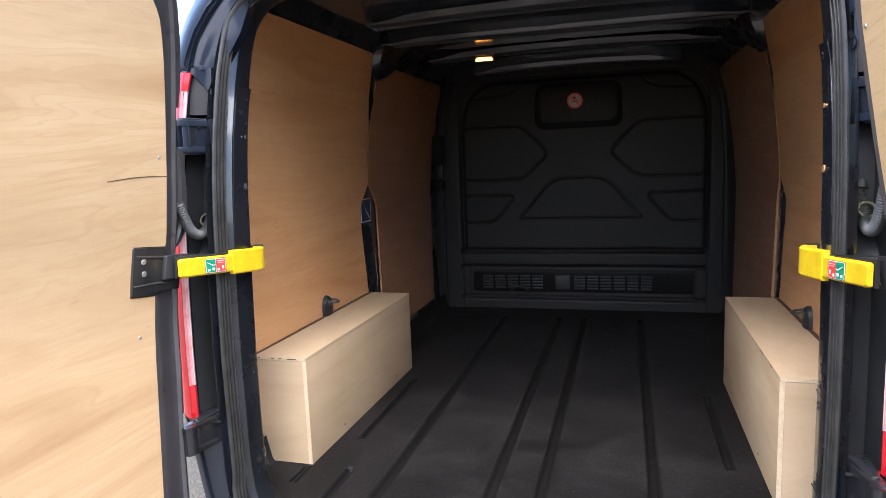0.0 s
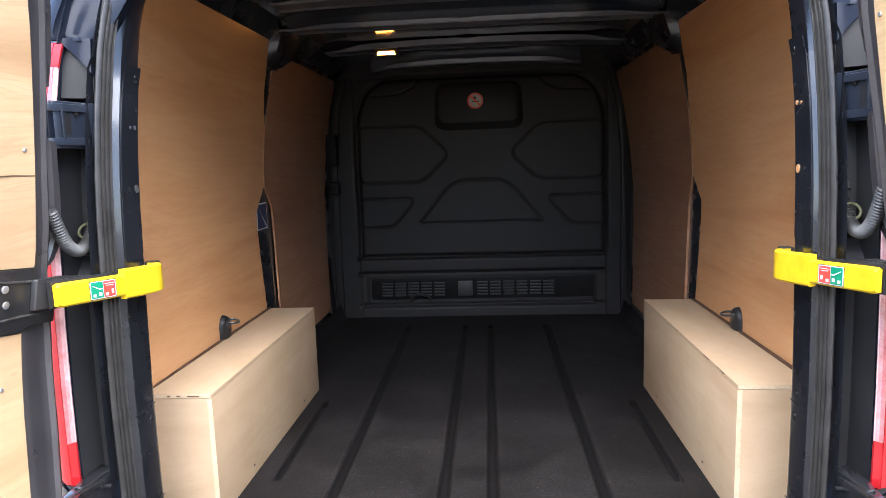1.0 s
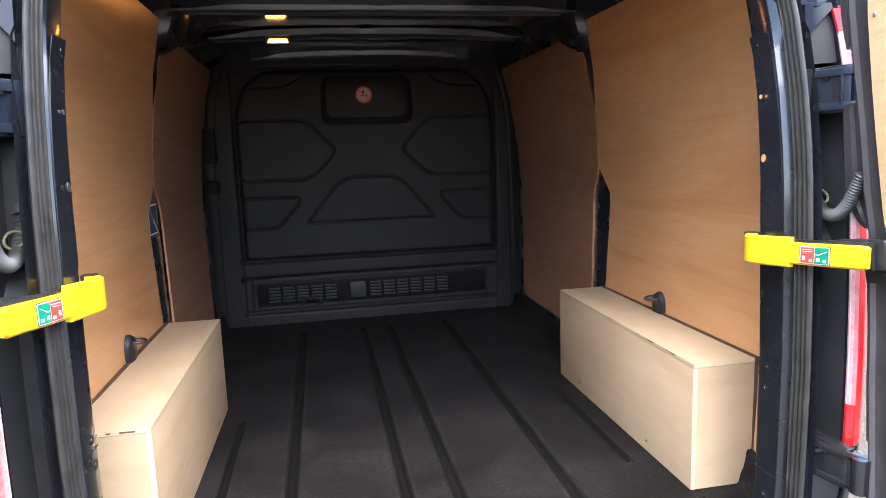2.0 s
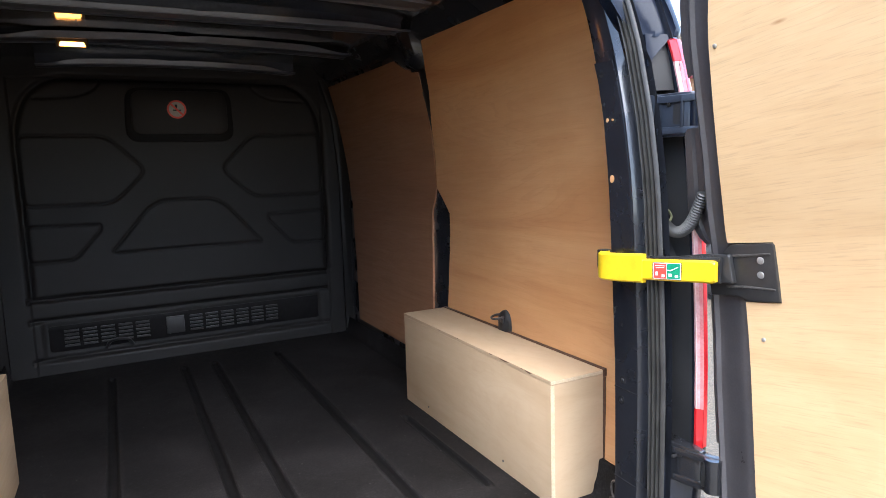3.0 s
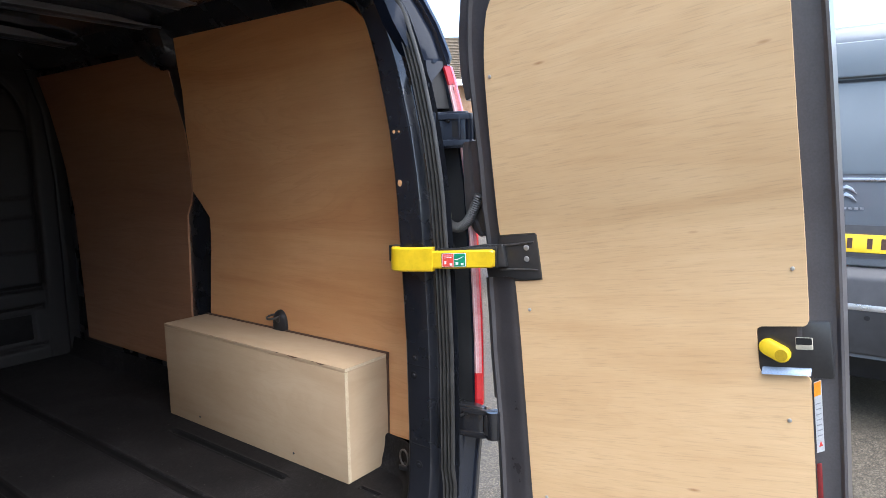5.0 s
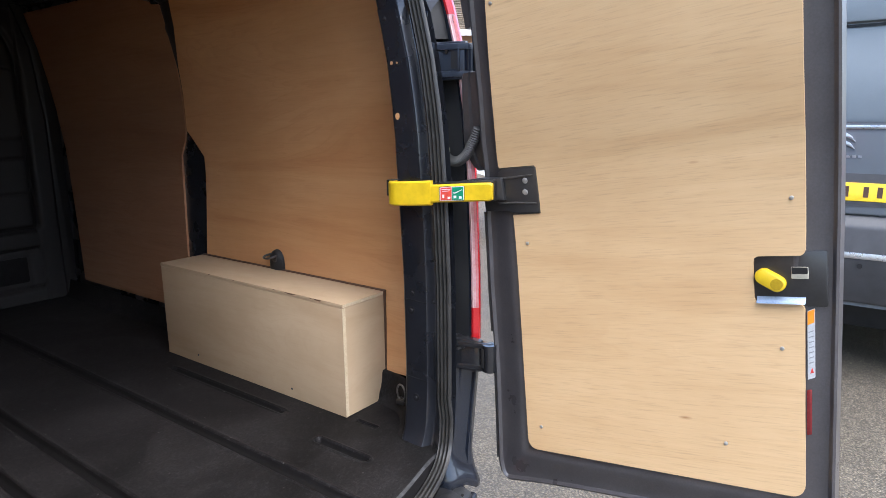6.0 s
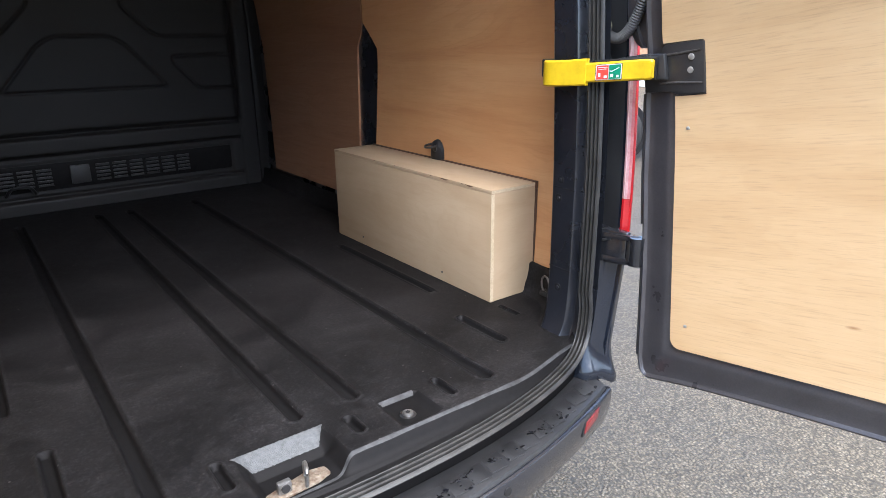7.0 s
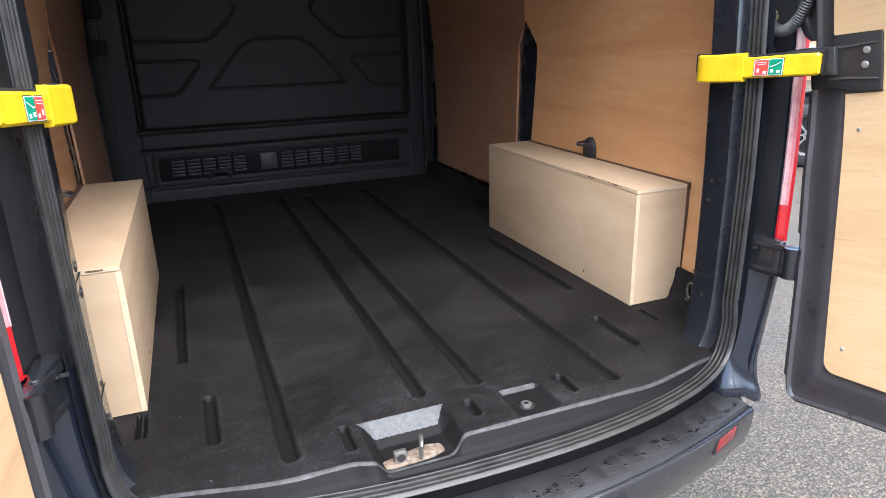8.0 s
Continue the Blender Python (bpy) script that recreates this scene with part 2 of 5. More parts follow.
PLATE = surface("yellow_number_plate", (0.80, 0.52, 0.02), (0.86, 0.58, 0.03), (0.3, 0.4), 0.0, 20, 200, 0.0)


def liner_material():
    """Dusty black rubber: soft mottled scuffs, fine crosswise scratches, pale specks and a fine grain."""
    m, nt, b = node_mat("floor_liner_rubber")
    v = coords(nt, (1, 1, 1))
    cloud = noise_tex(nt, v, 30.0, 10, 0.80, 0.0)
    wide = noise_tex(nt, v, 1.9, 3, 0.5, 0.2)
    scuff = noise_tex(nt, coords(nt, (2.2, 1.0, 1.0), (0.3, 0.1, 0), (0, 0, 1.1)), 46.0, 12, 0.84, 0.0)
    scratch = noise_tex(nt, coords(nt, (4, 110, 1.0), (0.3, 0.1, 0), (0, 0, 0.12)), 1.0, 3, 0.6, 0.3)
    fine = noise_tex(nt, v, 120, 8, 0.85)
    speck = nt.nodes.new("ShaderNodeTexVoronoi")
    speck.inputs["Scale"].default_value = 34.0
    nt.links.new(v, speck.inputs["Vector"])
    mid = noise_tex(nt, v, 4.2, 6, 0.62, 0.5)
    c = ramp(nt, cloud, [(0.34, (0.0062, 0.0057, 0.0058)), (0.50, (0.0112, 0.0103, 0.0105)), (0.62, (0.0185, 0.0172, 0.0174)), (0.74, (0.030, 0.0282, 0.0285))])
    c = mix(nt, 1.0, c, ramp(nt, wide, [(0.35, grey(0.62)), (0.65, grey(1.15))]), 'MULTIPLY')
    c = mix(nt, 1.0, c, ramp(nt, mid, [(0.36, grey(0.58)), (0.50, grey(0.92)), (0.64, grey(1.42))]), 'MULTIPLY')
    c = mix(nt, ramp(nt, scuff, [(0.52, grey(0.0)), (0.66, grey(0.60))]), c, (0.030, 0.0287, 0.0285))
    c = mix(nt, ramp(nt, scratch, [(0.66, grey(0.0)), (0.78, grey(0.30))]), c, (0.050, 0.048, 0.049))
    few = ramp(nt, speck.outputs["Color"], [(0.66, grey(0.0)), (0.72, grey(1.0))])
    dot = ramp(nt, speck.outputs["Distance"], [(0.0, grey(0.9)), (0.07, grey(0.6)), (0.11, grey(0.0))])
    c = mix(nt, mix(nt, 1.0, dot, few, 'MULTIPLY'), c, (0.085, 0.082, 0.078))
    c = mix(nt, 1.0, c, ramp(nt, fine, [(0.38, grey(0.55)), (0.52, grey(1.05)), (0.66, grey(1.9))]), 'MULTIPLY')
    nt.links.new(c, b.inputs["Base Color"])
    nt.links.new(ramp(nt, cloud, [(0.35, grey(0.54)), (0.68, grey(0.68))]), b.inputs["Roughness"])
    b.inputs["Specular IOR Level"].default_value = 0.15
    bump(nt, b, fine, 0.35, 0.0010)
    return m


LINER = liner_material()
LINER_DEEP = surface("dark_liner_rubber", (0.0042, 0.0039, 0.0040), (0.0082, 0.0077, 0.0079), (0.55, 0.68), 0.0, 45.0, 420, 0.15, 0.0006, 0.0, 0.12)
# liner edges: worn rubber, with the lip's sky highlight painted into the paler tone
WORN_SHEEN = surface("scuffed_edge_sheen", (0.010, 0.010, 0.0105), (0.060, 0.061, 0.063), (0.48, 0.62), 0.0, 38.0, 420, 0.6, 0.001, 0.0, 0.35)
# pocket slope: scuffs plus the sky's pale sheen, painted as one colour
SCUFF_SHEEN = surface("scuffed_slope_sheen", (0.042, 0.0445, 0.0455), (0.088, 0.093, 0.095), (0.42, 0.6), 0.0, 120.0, 520, 0.9, 0.0015)


def tarmac_material():
    """Worn tarmac: pale chippings of two sizes in a darker binder, broad damp patches."""
    m, nt, b = node_mat("tarmac")
    v = coords(nt, (1, 1, 1))
    vo = nt.nodes.new("ShaderNodeTexVoronoi")
    vo.inputs["Scale"].default_value = 105.0
    nt.links.new(v, vo.inputs["Vector"])
    v2 = nt.nodes.new("ShaderNodeTexVoronoi")
    v2.inputs["Scale"].default_value = 230.0
    nt.links.new(v, v2.inputs["Vector"])
    big = noise_tex(nt, v, 0.8, 6, 0.6)
    mid = noise_tex(nt, v, 26.0, 5, 0.7)
    stone = ramp(nt, vo.outputs["Color"], [(0.10, (0.060, 0.048, 0.032)), (0.35, (0.089, 0.074, 0.050)), (0.75, (0.110, 0.092, 0.063)), (0.97, (0.159, 0.137, 0.100))])
    small = ramp(nt, v2.outputs["Color"], [(0.1, grey(0.72)), (0.9, grey(1.22))])
    gap = ramp(nt, vo.outputs["Distance"], [(0.30, grey(1.05)), (0.62, grey(0.40))])
    c = mix(nt, 1.0, mix(nt, 1.0, stone, small, 'MULTIPLY'), gap, 'MULTIPLY')
    c = mix(nt, 1.0, c, ramp(nt, mid, [(0.34, grey(0.62)), (0.46, grey(1.0)), (0.7, grey(1.10))]), 'MULTIPLY')
    c = mix(nt, 1.0, c, ramp(nt, big, [(0.3, grey(0.86)), (0.7, grey(1.10))]), 'MULTIPLY')
    nt.links.new(c, b.inputs["Base Color"])
    nt.links.new(ramp(nt, big, [(0.35, grey(0.45)), (0.65, grey(0.75))]), b.inputs["Roughness"])
    bump(nt, b, gap, 0.8, 0.005)
    return m


TARMAC = tarmac_material()


def brick_material():
    m, nt, b = node_mat("house_brick")
    v = coords(nt, (1, 1, 1))
    n = noise_tex(nt, v, 6.0, 6, 0.7)
    c = ramp(nt, n, [(0.3, (0.24, 0.13, 0.075)), (0.55, (0.36, 0.21, 0.12)), (0.75, (0.45, 0.30, 0.19))])
    nt.links.new(c, b.inputs["Base Color"])
    b.inputs["Roughness"].default_value = 0.85
    bump(nt, b, n, 0.3, 0.01)
    return m


BRICK = brick_material()
ROOF_TILE = surface("roof_tile", (0.085, 0.064, 0.042), (0.135, 0.106, 0.072), (0.7, 0.85), 0.0, 4, 30, 0.4, 0.01)


# ---- mesh helpers ----
def part(name, bm, material, parent=None, label="", angle=38.0):
    """Links a bmesh as one mesh object, under a thing or a part if one is given."""
    bmesh.ops.recalc_face_normals(bm, faces=bm.faces)
    for f in bm.faces:
        f.smooth = True
    for e in bm.edges:
        if len(e.link_faces) == 2 and e.calc_face_angle(0.0) > radians(angle):
            e.smooth = False
    if parent is not None and (parent.name == "panel_van" or (parent.parent and parent.parent.name == "panel_van")):
        square_up(bm)
    me = bpy.data.meshes.new(name)
    bm.to_mesh(me)
    bm.free()
    for mm in (material if isinstance(material, (list, tuple)) else [material]):
        me.materials.append(mm)
    ob = new(name, me)
    if parent is not None:
        ob.parent = parent
        ob.matrix_parent_inverse = Matrix.Translation(-parent.location) if parent.type == 'EMPTY' else Matrix()
    if label:
        ob["label"] = label
    return ob


def square_up(bm):
    """The van stands a fraction of a degree askew to the wheel boxes: its left rear sits further out."""
    for v in bm.verts:
        if v.co.x < -.05:
            v.co.x += min(0.0, -.026 + .0185 * v.co.y) * min(1.0, (-v.co.x - .05) / .5)


def thing(name, at, label, category, group="", kind=""):
    e = new(name)
    e.location = at
    e.empty_display_size = 0.1
    return tagged(e, label, category, group, kind)


def grid(rows, bm=None, wrap=False):
    """Quads between rows of equally many points."""
    bm = bm or bmesh.new()
    vs = [[bm.verts.new(p) for p in r] for r in rows]
    for a, b in zip(vs, vs[1:]):
        n = len(a)
        for i in range(n if wrap else n - 1):
            j = (i + 1) % n
            bm.faces.new((a[i], a[j], b[j], b[i]))
    return bm, vs


def loft(rows, caps=True):
    """A closed section drawn through stations."""
    bm, vs = grid(rows, wrap=True)
    if caps:
        bm.faces.new(vs[0])
        bm.faces.new(list(reversed(vs[-1])))
    return bm


def block(x0, x1, y0, y1, z0, z1, bevel=0.002, bm=None, seg=2):
    own = bm is None
    b2 = bmesh.new()
    bmesh.ops.create_cube(b2, size=1.0)
    for v in b2.verts:
        v.co = Vector(((x0 + x1) / 2 + v.co.x * (x1 - x0), (y0 + y1) / 2 + v.co.y * (y1 - y0), (z0 + z1) / 2 + v.co.z * (z1 - z0)))
    if bevel > 0:
        bmesh.ops.bevel(b2, geom=b2.edges[:], offset=bevel, segments=seg, affect='EDGES', profile=0.6)
    if own:
        return b2
    join(bm, b2)
    return bm


def join(bm, other):
    me = bpy.data.meshes.new("tmp")
    other.to_mesh(me)
    other.free()
    bm.from_mesh(me)
    bpy.data.meshes.remove(me)


def prism(outline, put, t0, t1, bevel=0.0):
    """A flat outline (a, b) given thickness from t0 to t1 and set in place by put(a, b, t)."""
    bm = bmesh.new()
    lo = [bm.verts.new(put(a, b, t0)) for a, b in outline]
    hi = [bm.verts.new(put(a, b, t1)) for a, b in outline]
    n = len(outline)
    top = bm.faces.new(hi)
    bm.faces.new(list(reversed(lo)))
    for i in range(n):
        j = (i + 1) % n
        bm.faces.new((lo[i], lo[j], hi[j], hi[i]))
    if bevel > 0:
        bmesh.ops.recalc_face_normals(bm, faces=bm.faces)
        bmesh.ops.bevel(bm, geom=list(top.edges), offset=bevel, segments=2, affect='EDGES', profile=0.5)
    return bm


def rounded(points, r, seg=5):
    """The outline with its corners rounded; r is one radius or one for each corner."""
    out = []
    n = len(points)
    for i in range(n):
        p0, p1, p2 = (Vector(points[k % n]) for k in (i - 1, i, i + 1))
        rr = r[i] if isinstance(r, (list, tuple)) else r
        a, b = (p0 - p1), (p2 - p1)
        rr = min(rr, a.length * 0.45, b.length * 0.45)
        if rr <= 1e-5:
            out.append(tuple(p1))
            continue
        s, e = p1 + a.normalized() * rr, p1 + b.normalized() * rr
        for k in range(seg + 1):
            t = k / seg
            q = (1 - t) ** 2 * s + 2 * t * (1 - t) * p1 + t * t * e
            out.append((q.x, q.y))
    return out


def tube(path, radius, seg=10, bm=None):
    """A round bar along a path; radius may be a function of the step."""
    pts = [Vector(p) for p in path]
    rows = []
    up = Vector((0.13, 0.21, 0.97))
    for i, p in enumerate(pts):
        d = (pts[min(i + 1, len(pts) - 1)] - pts[max(i - 1, 0)]).normalized()
        s = d.cross(up)
        if s.length < 1e-3:
            s = d.cross(Vector((1, 0, 0)))
        s.normalize()
        w = s.cross(d)
        r = radius(i) if callable(radius) else radius
        rows.append([p + (s * math.cos(a) + w * math.sin(a)) * r for a in (2 * math.pi * k / seg for k in range(seg))])
    b2 = loft(rows)
    if bm is None:
        return b2
    join(bm, b2)
    return bm


def spline(points, n):
    """Points along a smooth curve through the given ones."""
    P = [Vector(p) for p in points]
    P = [P[0] * 2 - P[1]] + P + [P[-1] * 2 - P[-2]]
    out = []
    for i in range(1, len(P) - 2):
        for k in range(n):
            t = k / n
            a, b, c, d = P[i - 1:i + 3]
            out.append(0.5 * ((2 * b) + (c - a) * t + (2 * a - 5 * b + 4 * c - d) * t * t + (3 * b - a - 3 * c + d) * t ** 3))
    out.append(P[-2])
    return out


def interp(x, xs, ys):
    return float(np.interp(x, xs, ys))


def disc(put, r, t0, t1, seg=14, bevel=0.0):
    return prism([(r * math.cos(2 * math.pi * k / seg), r * math.sin(2 * math.pi * k / seg)) for k in range(seg)], put, t0, t1, bevel)


# ---- the van's lines ----
FLOOR = 0.60


def wall_x(z):
    return interp(z, [.5, .6, .96, 1.35, 1.6, 1.85, 2.04, 2.12], [.860, .864, .876, .884, .869, .833, .785, .75])


def rake(z):
    return interp(z, [.5, 1.06, 1.27, 1.5, 1.65, 1.8, 1.95, 2.1], [.0, .0, .008, .024, .048, .084, .13, .185])


def outer_x(z):
    return interp(z, [.25, .5, .9, 1.3, 1.6, 1.85, 2.0, 2.08, 2.14], [.93, .97, .985, .98, .955, .915, .87, .82, .74])


van = thing("panel_van", (0, 1.3, 0), "dark navy panel van with both rear doors open, plywood-lined load space", "van")


def smooth_step(t):
    t = min(1.0, max(0.0, t))
    return t * t * (3 - 2 * t)


# ---- rear opening: frame, seal, body sides ----
def opening_path():
    """Half of the opening's outline seen from behind, from the sill's corner up to the middle of the header: x, z, outward normal."""
    pts = [(.664, .588), (.679, .606), (.692, .640), (.699, .69), (.7035, .75), (.705, .82), (.706, 1.0), (.707, 1.3), (.708, 1.6), (.709, 1.74), (.708, 1.83), (.703, 1.90), (.690, 1.955), (.655, 2.005), (.58, 2.033), (.46, 2.043), (.2, 2.047), (0, 2.048)]
    s = spline([(x, z, 0) for x, z in pts], 4)
    out = []
    for i, p in enumerate(s):
        d = (s[min(i + 1, len(s) - 1)] - s[max(i - 1, 0)]).normalized()
        out.append((p.x, p.y, d.y, -d.x))
    return out


HALF = opening_path()
LOOP = [(x, z, nx, nz) for x, z, nx, nz in HALF] + [(-x, z, -nx, nz) for x, z, nx, nz in reversed(HALF[:-1])]


def frame_section(z):
    r = rake(z)
    k = interp(z, [1.780, 1.787, 2.0], [1.0, .62, .3])
    deep = interp(z, [.80, .90], [.012, .052])
    edge = interp(z, [.6, .8, 1.05, 1.27, 1.5, 1.8, 2.0], [.175, .177, .180, .183, .181, .172, .16])
    return [(.030, edge + .012 + r), (.012, edge + .010 + r), (.003, edge + r), (.0, edge - .012 + r), (.0, .1020 + r), (.0006 * k, .1012 + r), (.0205 * k, .0875 + r), (.0214 * k, .0855 + r), (.0215 * k, .018 + r),
            (.0228 * k, .020 + deep * .5 + r), (.0235, .022 + deep + r), (.066, .018 + deep + r), (.074, .012 + deep * .4 + r), (.078, .012 + r)]


rows = []
for x, z, nx, nz in LOOP:
    rows.append([Vector((x + o * nx, y, z + o * nz)) for o, y in frame_section(z)])
bm, _ = grid(rows)
ncol = len(rows[0]) - 1
for i, f in enumerate(bm.faces):
    f.material_index = 1 if i % ncol > 8 else 0
part("door_frame", bm, [INNER, PLASTIC], van, "dark blue painted steel frame round the rear opening", angle=17)

# ribbed rubber seal: up both sides, over the header and along the bowed sill
SEAL = [(-.002, .0575), (-.0105, .057), (-.0125, .055), (-.0115, .053), (-.0014999999999999996, .0525), (.0002999999999999999, .0475), (-.0097, .047), (-.0084, .0425), (.0016000000000000007, .042), (.0034000000000000002, .037), (-.0066, .0365), (-.0054, .0325), (.0046, .032), (.0061, .028), (-.0039, .0275), (-.0027, .0235), (.0005, .0205), (.002, .0192), (.0055, .0215), (.0055, .0575)]


def sill_y(x):
    return -.122 + .122 * min(1.0, abs(x) / .72) ** 2.4


seal_loop = [p for p in LOOP if p[1] > .74]
low = [(.7035, .70), (.698, .655), (.685, .62), (.660, .595), (.62, .580), (.56, .571), (.46, .566), (.34, .563), (.2, .561), (0, .560)]
low = [(p.x, p.y) for p in spline([(a, b, 0) for a, b in low], 3)]
full_low = low + [(-a, b) for a, b in reversed(low[:-1])]
bottom = []
for i, (a, b) in enumerate(full_low):
    p, q = full_low[max(i - 1, 0)], full_low[min(i + 1, len(full_low) - 1)]
    d = Vector((q[0] - p[0], q[1] - p[1])).normalized()
    bottom.append((a, b, -d.y, d.x))
ring = [(x, z, nx, nz, rake(z)) for x, z, nx, nz in seal_loop]
ring += [(-a, b, nx, -nz, sill_y(a)) for a, b, nx, nz in ((p[0], p[1], p[2], p[3]) for p in bottom)]
rows = []
for i, (x, z, nx, nz, yo) in enumerate(ring):
    d0, d1 = ring[i - 1], ring[(i + 1) % len(ring)]
    d = Vector((d1[0] - d0[0], d1[1] - d0[1])).normalized()
    ox, oz = d.y, -d.x
    rows.append([Vector((x + o * ox, y + yo, z + o * oz)) for o, y in SEAL])
rows.append(rows[0])
bm, _ = grid(rows, wrap=True)
part("door_seal", bm, RUBBER, van, "ribbed black rubber door seal", angle=50)


def body_plan(z, lamp=0.0):
    """The rear corner of the outer skin in plan at a height, from the opening's edge forward along the side."""
    r = rake(z)
    w = outer_x(z)
    top = interp(z, [.50, .60, .88, 1.75, 1.9, 2.0, 2.08, 2.14], [.048, .045, 0, 0, .02, .07, .15, .25])
    fwd = interp(z, [.50, .60, .88], [.045, .045, 0])
    pts = [(.783 - top, .012 + r), (.787 - top, -.010 + r), (.800 - top * .9, -.008 + r), (.836 - top * .7, .022 + r + fwd * .6), (.885 - top * .5, .075 + r + fwd), (w - .035 - top * .2, .150 + r + fwd), (w - .008, .24 + r + fwd), (w, .36 + r)]
    return [(x + lamp * .7, y - lamp * .7) for x, y in pts]


for s in (1, -1):
    zs = [.505, .52, .54, .56, .60, .68, .78, .88, .98, 1.1, 1.3, 1.5, 1.65, 1.78, 1.83, 1.9, 1.96, 2.02, 2.06, 2.10]
    rows = []
    for z in zs:
        w = outer_x(z)
        rows.append([Vector((s * x, y, z)) for x, y in body_plan(z)] + [Vector((s * w, y, z)) for y in (.9, 1.5, 2.1, 2.75)])
    bm, _ = grid(rows)
    part("body_side", bm, GLOSS, van, "dark navy metallic outer side panel")
    # inner skin behind the plywood lining
    zs = [.6, .7, .96, 1.2, 1.4, 1.6, 1.75, 1.85, 1.95, 2.04, 2.12]
    rows = [[Vector((s * (wall_x(z) + .022), y, z)) for y in (.19 + rake(z), .4, 1.0, 1.45, 2.0, 2.66)] for z in zs]
    bm, _ = grid(rows)
    part("inner_side", bm, INNER, van)
    # return between the frame's flange and the lining
    rows = [[Vector((s * .735, .188 + rake(z), z)), Vector((s * .80, .22 + rake(z), z)), Vector((s * (wall_x(z) + .02), .30 + rake(z) * .6, z))] for z in (.6, 1.0, 1.3, 1.6, 1.75)]
    bm, _ = grid(rows)
    part("pillar_return", bm, INNER, van)
    # tail lamp
    lamp = None
    rows = []
    for z in (.905, .91, 1.0, 1.1, 1.2, 1.3, 1.4, 1.5, 1.6, 1.7, 1.78, 1.812, 1.815):
        k = .0 if z in (.905, 1.815) else .006
        q = body_plan(z)
        rows.append([Vector((s * (x - (.004 if i == 0 else 0)), y + (.004 if i == 0 else 0), z)) for i, (x, y) in enumerate(body_plan(z, k)[:6])] + [Vector((s * (x + (.005 if i == 5 else .002)), y + (.004 if i == 5 else .014), z)) for i, (x, y) in enumerate(reversed(q[:6]))])
    lamp = part("tail_lamp", loft(rows), RED_LENS, van, "tall red tail lamp with a clear band")

    def lens(heights, outer=False):
        rows = []
        for z in heights:
            q = body_plan(z, .0085)
            a, b = q[0], q[1]
            x0 = a[0] - .0075
            if outer:
                p, q2 = Vector((x0 - .001, a[1] - .009)), Vector((b[0] - .004, b[1] + .002))
                m = p.lerp(q2, .52)
                rows.append([Vector((s * m.x, m.y - .0008, z)), Vector((s * (q2.x + .0004), q2.y - .0008, z)), Vector((s * (q2.x + .0004), q2.y + .002, z)), Vector((s * m.x, m.y + .002, z))])
                continue
            rows.append([Vector((s * x0, a[1] - .002, z)), Vector((s * (x0 - .001), a[1] - .009, z)), Vector((s * (b[0] - .004), b[1] + .002, z)), Vector((s * (b[0] + .004), b[1] + .006, z)), Vector((s * (a[0] + .002), a[1] - .002, z))])
        return loft(rows)
    part("clear_band", lens((1.0, 1.005, 1.1, 1.2, 1.3, 1.4, 1.5, 1.6, 1.7, 1.76, 1.765)), CLEAR_LENS, lamp, "clear pinkish lens band")
    tall = (1.0, 1.1, 1.2, 1.3, 1.4, 1.5, 1.6, 1.7, 1.76)
    part("red_band", lens(tall, True), PINK_LENS, lamp)
    part("lens_rim", tube([(s * (body_plan(z, .0085)[0][0] - .0088), body_plan(z, .0085)[0][1] - .0085, z) for z in tall], .0016, 6), LENS_RIM, lamp)
    part("red_lens_foot", lens((.908, .92, .95, .98, .9995)), RED_LENS, lamp)
    part("red_lens_head", lens((1.7655, 1.78, 1.80, 1.812)), RED_LENS, lamp)
    # black filler between the seal and the lamp, top cap over the lamp
    rows = []
    for z in (1.705, 1.73, 1.76, 1.79, 1.815):
        r = rake(z)
        d = (z - 1.60) / .215
        rows.append([Vector((s * (.732 - .004 * d), .060 + r - .03 * d, z)), Vector((s * .757, .05 + r - .035 * d, z)), Vector((s * .781, .018 + r - .006 * d, z)), Vector((s * .781, .06 + r, z)), Vector((s * .735, .09 + r, z))])
    part("filler_plate", loft(rows), FILLER, van, "matt black plastic filler beside the lamp")
    rows = []
    for z in (1.82, 1.835, 1.86, 1.92, 1.98, 2.04):
        q = body_plan(z, .012 if z > 1.825 else .002)
        r = rake(z)
        f = interp(z, [1.82, 1.9, 2.04], [.0, .05, .08])
        rows.append([Vector((s * (.722 - f), .045 + r, z)), Vector((s * (q[0][0] - .03), .008 + r, z))] + [Vector((s * x, y, z)) for x, y in q[:5]] + [Vector((s * (q[4][0] - .03), q[4][1] + .05, z)), Vector((s * (.735 - f), .09 + r, z))])
    cap = part("corner_cap", loft(rows), NAVY, van, "dark blue moulded cap above the tail lamp")
    rows = []
    for k in range(7):
        u = k / 6
        x, lo = .728 + .050 * u, 1.752 + .060 * u ** .8
        row = []
        for z, out in ((lo, .004), (lo + .003, .0), (1.826, .0), (1.826, .020), (lo, .020)):
            d = (z - 1.60) / .215
            row.append(Vector((s * x, .050 - .040 * u + rake(z) - (.030 - .020 * u) * d + out, z)))
        rows.append(row)
    part("cap_skirt", loft(rows), NAVY, cap)
    for k in range(8):
        z = 1.85 + k * .023
        q = body_plan(z, .012)
        part("cap_vent", block(s * (q[0][0] - .014) - .007, s * (q[0][0] - .014) + .007, .0075 + rake(z), .012 + rake(z), z - .004, z + .004, .001), PLASTIC, cap)

